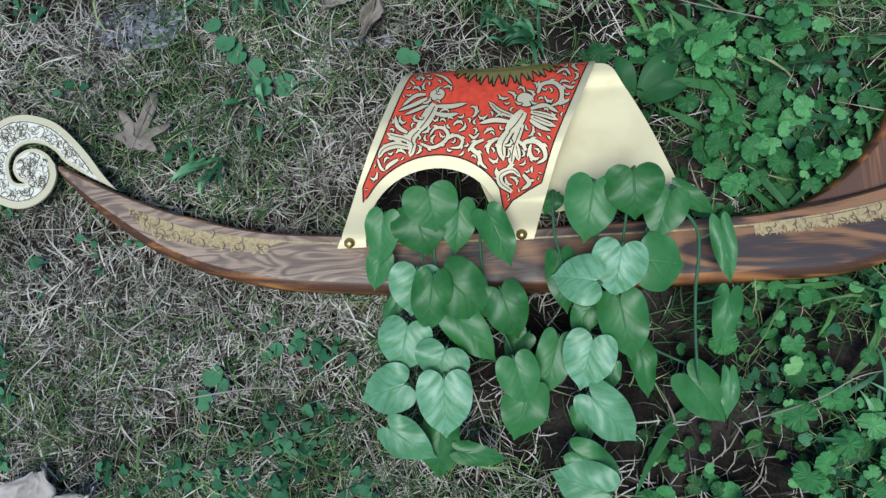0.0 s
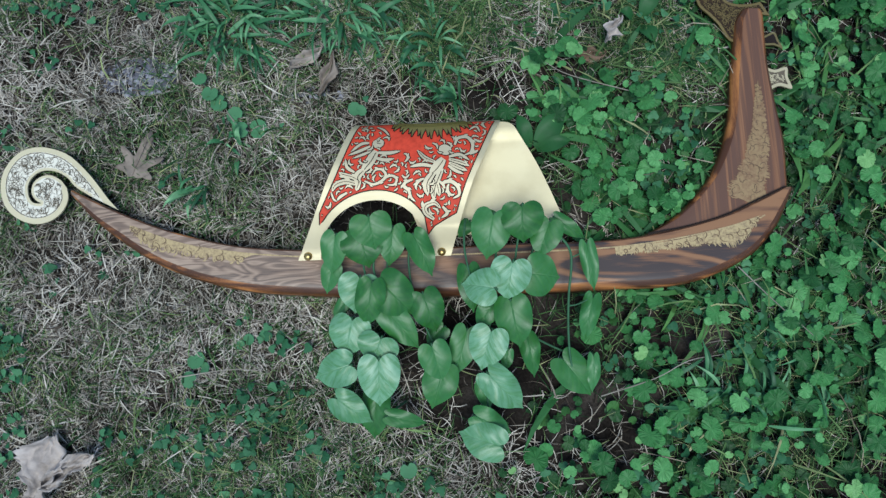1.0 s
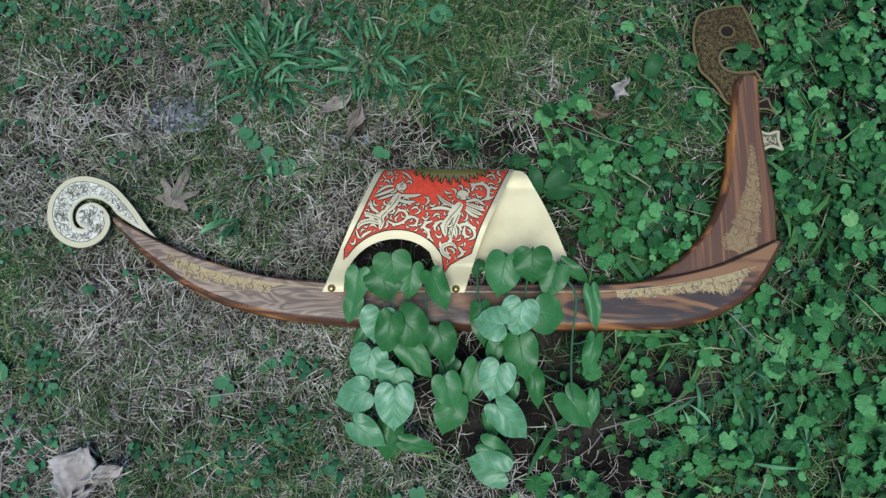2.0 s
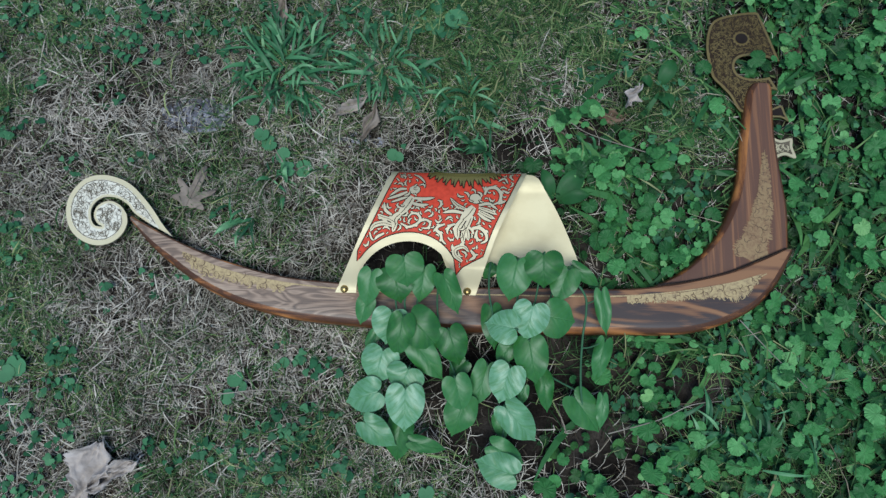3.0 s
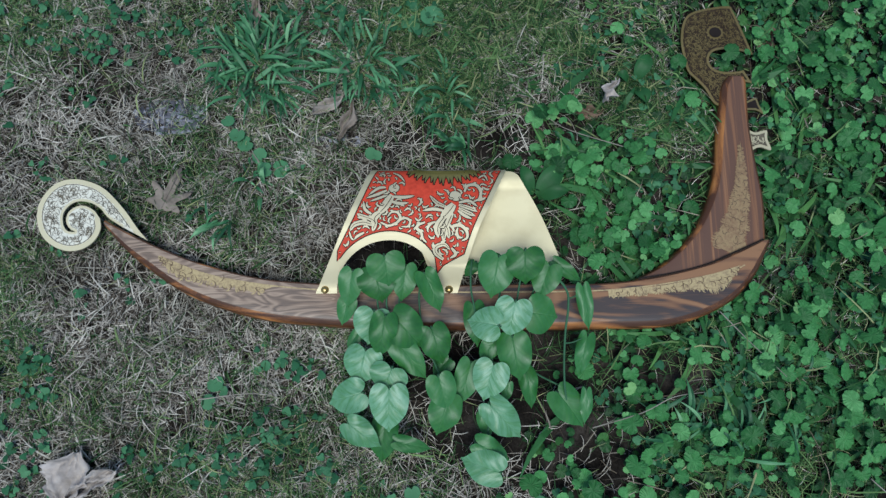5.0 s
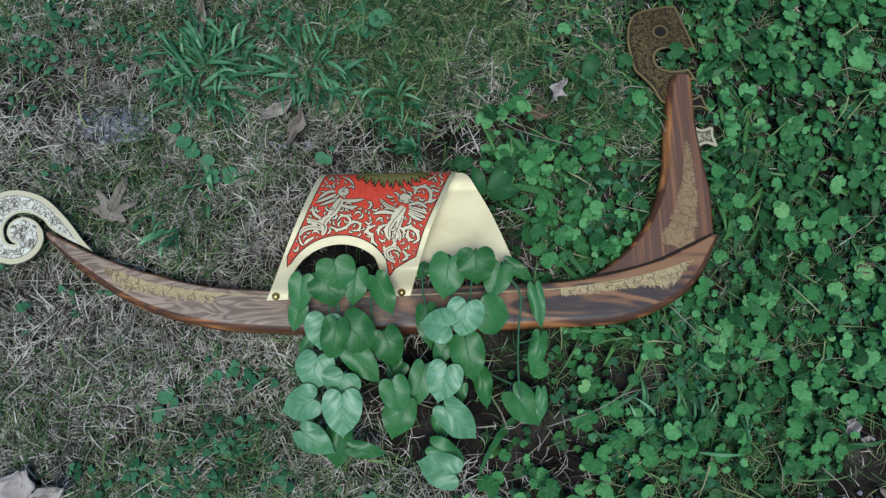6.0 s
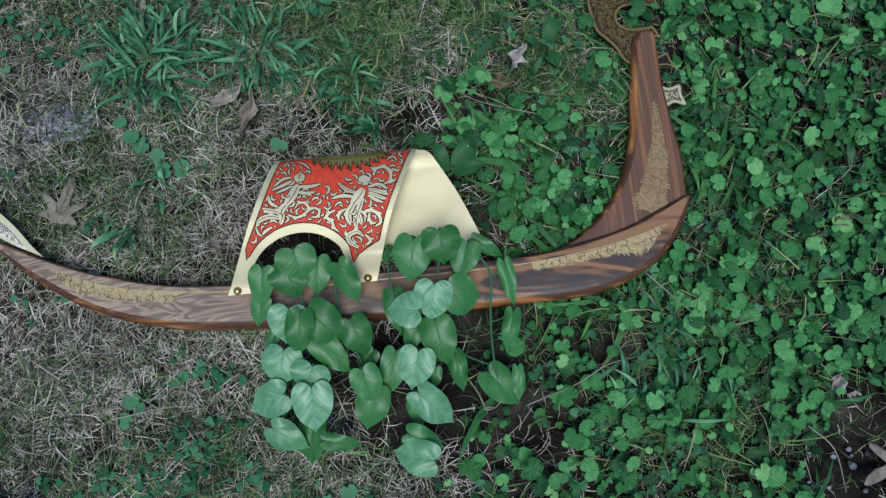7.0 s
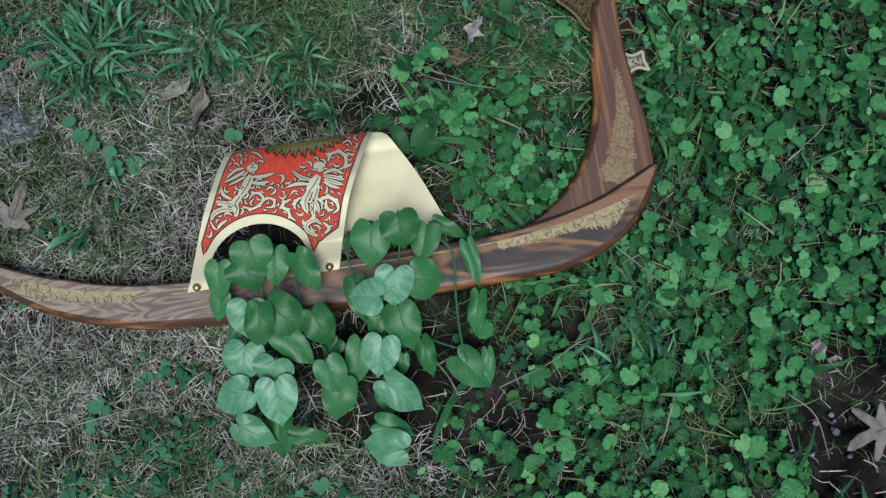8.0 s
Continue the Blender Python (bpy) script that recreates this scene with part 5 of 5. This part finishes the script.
def dry_leaf(name, label, mat, x, y, turn, length, width, lobes, curl_up, seed, lift=0.012, crumple=0.0):
    """A fallen leaf with lobes, a raised midrib and curled edges."""
    rng = random.Random(seed)
    bm, n, m = bmesh.new(), 25, 6
    left, right, mid = [], [], []
    for i in range(n):
        t = i / (n - 1)
        env = math.sin(math.pi * t ** 0.8) ** 0.7 if 0 < t < 1 else 0.0
        wob = 1 if not lobes else 0.35 + 0.75 * abs(((lobes * t + 0.1) % 1) - 0.5) * 2
        mid.append((length * (t - 0.5), length * 0.05 * math.sin(3 * t + seed), 0.0))
        left.append(env * width * 0.5 * (wob * rng.uniform(0.85, 1.15)))
        right.append(env * width * 0.5 * ((0.35 + 0.75 * abs(((lobes * t + 0.2) % 1) - 0.5) * 2) if lobes else 1) * rng.uniform(0.85, 1.15))
    rows = []
    for i in range(n):
        row = []
        for k in range(-m, m + 1):
            f = k / m
            w = (left[i] if k < 0 else right[i]) * abs(f)
            yy = mid[i][1] + (w if k > 0 else -w)
            xx = mid[i][0] + abs(f) * width * 0.10
            zz = curl_up * (abs(f) ** 1.6) * (0.6 + 0.6 * math.sin(4 * i / n + seed + (1.7 if k < 0 else 0))) + 0.004 * math.sin(9 * xx / length + 5 * f + seed)
            zz += crumple * (abs(math.sin(13 * xx / length + 4 * f + seed)) + abs(math.sin(7 * f - 8 * xx / length + 2 * seed)))
            row.append(bm.verts.new((xx, yy, zz)))
        rows.append(row)
    for a, b in zip(rows, rows[1:]):
        for k in range(2 * m):
            bm.faces.new((a[k], b[k], b[k + 1], a[k + 1]))
    ob = part(name, bm, mat, smooth=True)
    tagged(ob, label, "dead leaf")
    ob.matrix_world = pose(x, y, float(ground_height(x, y)) + lift, rng.uniform(-6, 6), rng.uniform(-6, 6), turn)
    sheet(ob, 0.0006)
    bm = bmesh.new()
    tube(bm, [Vector(p) + Vector((0, 0, 0.0004)) for p in mid] + [Vector((length * 0.62, mid[-1][1] + 0.004, 0.002))], 0.0005, 0.0008, 5)
    part("midrib", bm, mat, ob, smooth=True)
    return ob


def oak_leaf(label, mat, x, y, turn, size, seed, lift=0.020, spread=15.0):
    """A fallen oak leaf: pointed lobes with deep bays, curled at the tips, on a bent stalk."""
    rng = random.Random(seed)
    lobes = ((90, 1.0), (38, 0.74), (142, 0.62), (-14, 0.52), (196, 0.48))
    bm, n, rings = bmesh.new(), 60, []
    for f in (0.12, 0.4, 0.7, 1.0):
        row = []
        for k in range(n):
            t = 360 * k / n
            r = 0.26 + max((s - 0.26) * math.exp(-(((t - a + 180) % 360 - 180) / spread) ** 2) for a, s in lobes)
            r *= size * f * (1 + 0.05 * math.sin(7 * k + seed))
            u, v = r * math.cos(radians(t)), r * math.sin(radians(t))
            row.append(bm.verts.new((u, v, 0.010 * (r / size) ** 2 * (1 + math.sin(t * 0.05 + seed)) + 0.0012 * math.sin(300 * u) * math.cos(260 * v))))
        rings.append(row)
    bm.faces.new(rings[0])
    for p, q in zip(rings, rings[1:]):
        for k in range(n):
            bm.faces.new((p[k], q[k], q[(k + 1) % n], p[(k + 1) % n]))
    ob = tagged(part("oak_leaf", bm, mat, smooth=True), label, "dead leaf")
    ob.matrix_world = pose(x, y, float(ground_height(x, y)) + lift, rng.uniform(-6, 6), rng.uniform(-6, 6), turn)
    sheet(ob, 0.0006)
    bm = bmesh.new()
    tube(bm, [Vector((0, size * 0.95, 0.008)), Vector((0, size * 0.4, 0.002)), Vector((0, 0, 0.0006)), Vector((0.001, -size * 0.3, 0.001)), Vector((-0.003, -size * 0.7, -0.004))], 0.0004, 0.0009, 5)
    part("midrib", bm, mat, ob, smooth=True)


oak_leaf("dry tan oak leaf with pointed lobes lying on the thatch", DEAD, -0.314, 0.258, -22, 0.052, 1, 0.016, 13.0)
dry_leaf("dead_leaf", "curled grey-brown dead leaf beside the crabgrass", DEAD_TAN, -0.104, 0.392, 40, 0.050, 0.018, 0, 0.008, 2, 0.018)
dry_leaf("dead_leaf", "flat torn brown dead leaf on the thatch", DEAD, -0.080, 0.368, 75, 0.058, 0.022, 1.6, 0.006, 3, 0.020)
dry_leaf("dead_leaf", "narrow curled tan leaf above the crabgrass", DEAD, -0.210, 0.530, 85, 0.060, 0.016, 0, 0.008, 4, 0.016)
dry_leaf("bleached_leaf", "crumpled bleached grey leaf on dry grass", DEAD_PALE, -0.398, -0.098, 70, 0.080, 0.066, 1.3, 0.014, 5, 0.014, 0.007)
dry_leaf("bleached_leaf", "folded half of a bleached grey leaf", DEAD_PALE, -0.368, -0.094, 30, 0.062, 0.036, 0.8, 0.012, 6, 0.022, 0.006)
dry_leaf("leaf_scrap", "small white curled scrap of leaf", DEAD_PALE, 0.271, 0.400, 60, 0.034, 0.024, 2.0, 0.012, 7, 0.036)
dry_leaf("dead_leaf", "small dark brown leaf under the ivy", DEAD_DARK, 0.247, 0.382, 10, 0.034, 0.022, 0, 0.004, 8)
dry_leaf("dead_leaf", "brown lobed leaf behind the comb", DEAD_DARK, 0.497, 0.475, 80, 0.050, 0.026, 2.0, 0.006, 9)
oak_leaf("brown lobed leaf lying on bare soil", DEAD, 0.668, -0.150, 100, 0.060, 10, 0.014, 13.0)
dry_leaf("leaf_scrap", "pale curled scrap on bare soil", DEAD_PALE, 0.610, -0.046, 60, 0.022, 0.016, 0, 0.006, 11, 0.020)
dry_leaf("leaf_scrap", "small white curled scrap on bare soil", DEAD_PALE, 0.628, -0.064, -30, 0.018, 0.012, 0, 0.006, 13, 0.016)
dry_leaf("leaf_scrap", "small brown scrap among the ivy", DEAD_DARK, 0.655, 0.150, 10, 0.026, 0.014, 0, 0.005, 12, 0.022)


def gravel(cx, cy, rx, ry, count, seed):
    rng = random.Random(seed)
    bm = bmesh.new()
    for i in range(count):
        a, r = rng.uniform(0, math.tau), math.sqrt(rng.random())
        x, y = cx + rx * r * math.cos(a), cy + ry * r * math.sin(a)
        s = rng.uniform(0.0014, 0.0042)
        made = bmesh.ops.create_icosphere(bm, subdivisions=1, radius=1)["verts"]
        for v in made:
            j = 1 + rng.uniform(-0.25, 0.25)
            v.co = Vector((x + v.co.x * s * j * 1.2, y + v.co.y * s * j, float(ground_height(x, y)) + 0.006 + v.co.z * s * j * 0.6))
    return tagged(part("gravel", bm, STONE), "patch of grey gravel bits set in the soil", "gravel", kind="stuff")


gravel(-0.318, 0.378, 0.052, 0.024, 300, 31)
gravel(-0.098, 0.345, 0.036, 0.012, 26, 32)
gravel(0.600, -0.150, 0.045, 0.040, 16, 33)


def sprig(name, label, x, y, leaves, size, seed, mat):
    """A small weed: round lobed leaves on short stalks."""
    rng = random.Random(seed)
    ob = thing(name, label, "weed", "weeds in the lawn")
    z0 = float(ground_height(x, y))
    ob.location = (x, y, z0)
    for dx, dy, s in leaves:
        bm = bmesh.new()
        h = rng.uniform(0.012, 0.022)
        c = bm.verts.new((dx, dy, h - 0.001))
        ring = []
        turn, tx, ty = rng.uniform(0, 6), rng.uniform(-0.25, 0.25), rng.uniform(-0.25, 0.25)
        for px, py in kidney(9, 0.07, 0.50, 36):
            u, v = (px * math.cos(turn) - py * math.sin(turn)) * s, (px * math.sin(turn) + py * math.cos(turn)) * s
            ring.append(bm.verts.new((dx + u, dy + v, h + u * tx + v * ty)))
        for k in range(36):
            bm.faces.new((c, ring[k], ring[(k + 1) % 36]))
        part("leaf", bm, mat, ob, smooth=True)
        bm = bmesh.new()
        tube(bm, [Vector((dx, dy, h - 0.001)), Vector((dx * 0.6, dy * 0.6, h * 0.5)), Vector((0, 0, 0))], 0.0006, 0.0008, 5)
        part("stalk", bm, STEM, ob)


sprig("weed_sprig", "bright green three-leaved weed in dry grass", -0.233, 0.014, [(0, 0.010, 0.011), (-0.006, -0.012, 0.010), (0.010, 0.001, 0.007)], 0.01, 1, CLOVER)
sprig("weed_sprig", "row of bright round weed leaves", -0.205, 0.330, [(-0.031, 0.037, 0.009), (-0.018, 0.018, 0.011), (-0.007, 0.006, 0.012), (0.012, -0.010, 0.011), (0.022, -0.031, 0.011), (0.040, -0.027, 0.013)], 0.01, 2, CLOVER)
sprig("weed_sprig", "small green weed above the canopy ridge", -0.046, 0.325, [(0, 0, 0.009), (0.009, -0.004, 0.007)], 0.01, 3, CLOVER)
sprig("weed_sprig", "pale yellow-green weed in dry grass", -0.172, 0.046, [(0, 0, 0.007), (-0.010, -0.006, 0.006)], 0.01, 4, CLOVER)
sprig("weed_sprig", "pale green lobed weed at the lawn's dry side", -0.512, 0.030, [(0, 0.004, 0.015), (-0.012, -0.006, 0.012)], 0.01, 5, CLOVER)
sprig("weed_sprig", "round green weed leaves below the trailing plant", 0.012, -0.105, [(0, 0, 0.010)], 0.01, 6, CLOVER)
sprig("weed_sprig", "large round weed leaves above the lawn grass", 0.030, 0.515, [(-0.024, -0.004, 0.014), (0.006, 0.008, 0.017), (0.0, -0.012, 0.010)], 0.01, 7, CLOVER)


def straw(pts, label):
    bm = bmesh.new()
    tube(bm, spline(pts, 5), 0.0008, 0.0004, 5)
    tagged(part("straw", bm, THATCH, smooth=True), label, "straw", "loose straws")


straw([(0.300, 0.325, 0.010), (0.220, 0.350, 0.012), (0.190, 0.370, 0.008)], "long dry stalk lying over the ivy")
straw([(0.230, -0.030, 0.010), (0.290, -0.012, 0.016), (0.330, 0.006, 0.012), (0.370, 0.012, 0.010)], "long dry runner lying across the ivy")
straw([(0.395, 0.110, 0.014), (0.430, 0.070, 0.016), (0.470, 0.030, 0.014)], "thin dry stalk beside the prow")
straw([(0.560, -0.090, 0.010), (0.585, -0.120, 0.012), (0.590, -0.170, 0.010)], "bent dry stalk on bare soil")
straw([(-0.250, 0.005, 0.010), (-0.190, 0.012, 0.014), (-0.150, 0.010, 0.010)], "dry straw on the thatch")


rs = np.random.RandomState(19)
x, y = scatter(rs, 800, lambda x, y: 0.9 * ramp01(0.14, 0.30, x) * (1 - 0.5 * soil_and_shade(x, y)))
tagged(blades("straw_litter", DRY_STALK, rs, x, y, between(rs, 0.025, 0.075), between(rs, 0.0007, 0.0013), between(rs, 0.004, 0.020), between(rs, 0.004, 0.016), 0.7, 0.006), "dry stalks caught among the ground ivy", "straw", kind="stuff")
x, y = scatter(rs, 1700, lambda x, y: 0.9 * ramp01(0.12, 0.30, x) * (1 - soil_and_shade(x, y)))
tagged(blades("lawn_grass", GRASS, rs, x, y, between(rs, 0.04, 0.10), between(rs, 0.0012, 0.0028), between(rs, 0.008, 0.030), between(rs, 0.004, 0.018), 0.6, 0.004), "long thin grass blades standing through the ivy", "grass", kind="stuff")


# ---- the lawn further off ----
rs = np.random.RandomState(11)
n = 60000
a, r = rs.uniform(0, math.tau, n), 0.75 + 3.2 * rs.rand(n) ** 0.8
x, y = 0.09 + r * np.cos(a) * 1.12, 0.18 + r * np.sin(a)
keep = (np.abs(x - 0.09) > 0.86) | (np.abs(y - 0.18) > 0.57)
ring = keep | (rs.rand(n) < 0.10 * ((np.abs(x - 0.09) > 0.78) | (np.abs(y - 0.18) > 0.50)))
tagged(blades("dry_grass", THATCH, rs, x[ring][::3], y[ring][::3], between(rs, 0.03, 0.07), between(rs, 0.002, 0.004), between(rs, 0.0, 0.012), between(rs, 0.0, 0.010), 1.0, 0.003, False), "dry grass thatch of the wider lawn", "dry grass", kind="stuff")
tagged(blades("lawn_grass", GRASS, rs, x[keep], y[keep], between(rs, 0.03, 0.08), between(rs, 0.002, 0.005), between(rs, 0.0, 0.03), between(rs, 0.0, 0.02), 0.9, 0.003, False), "green lawn grass round the patch", "grass", kind="stuff")
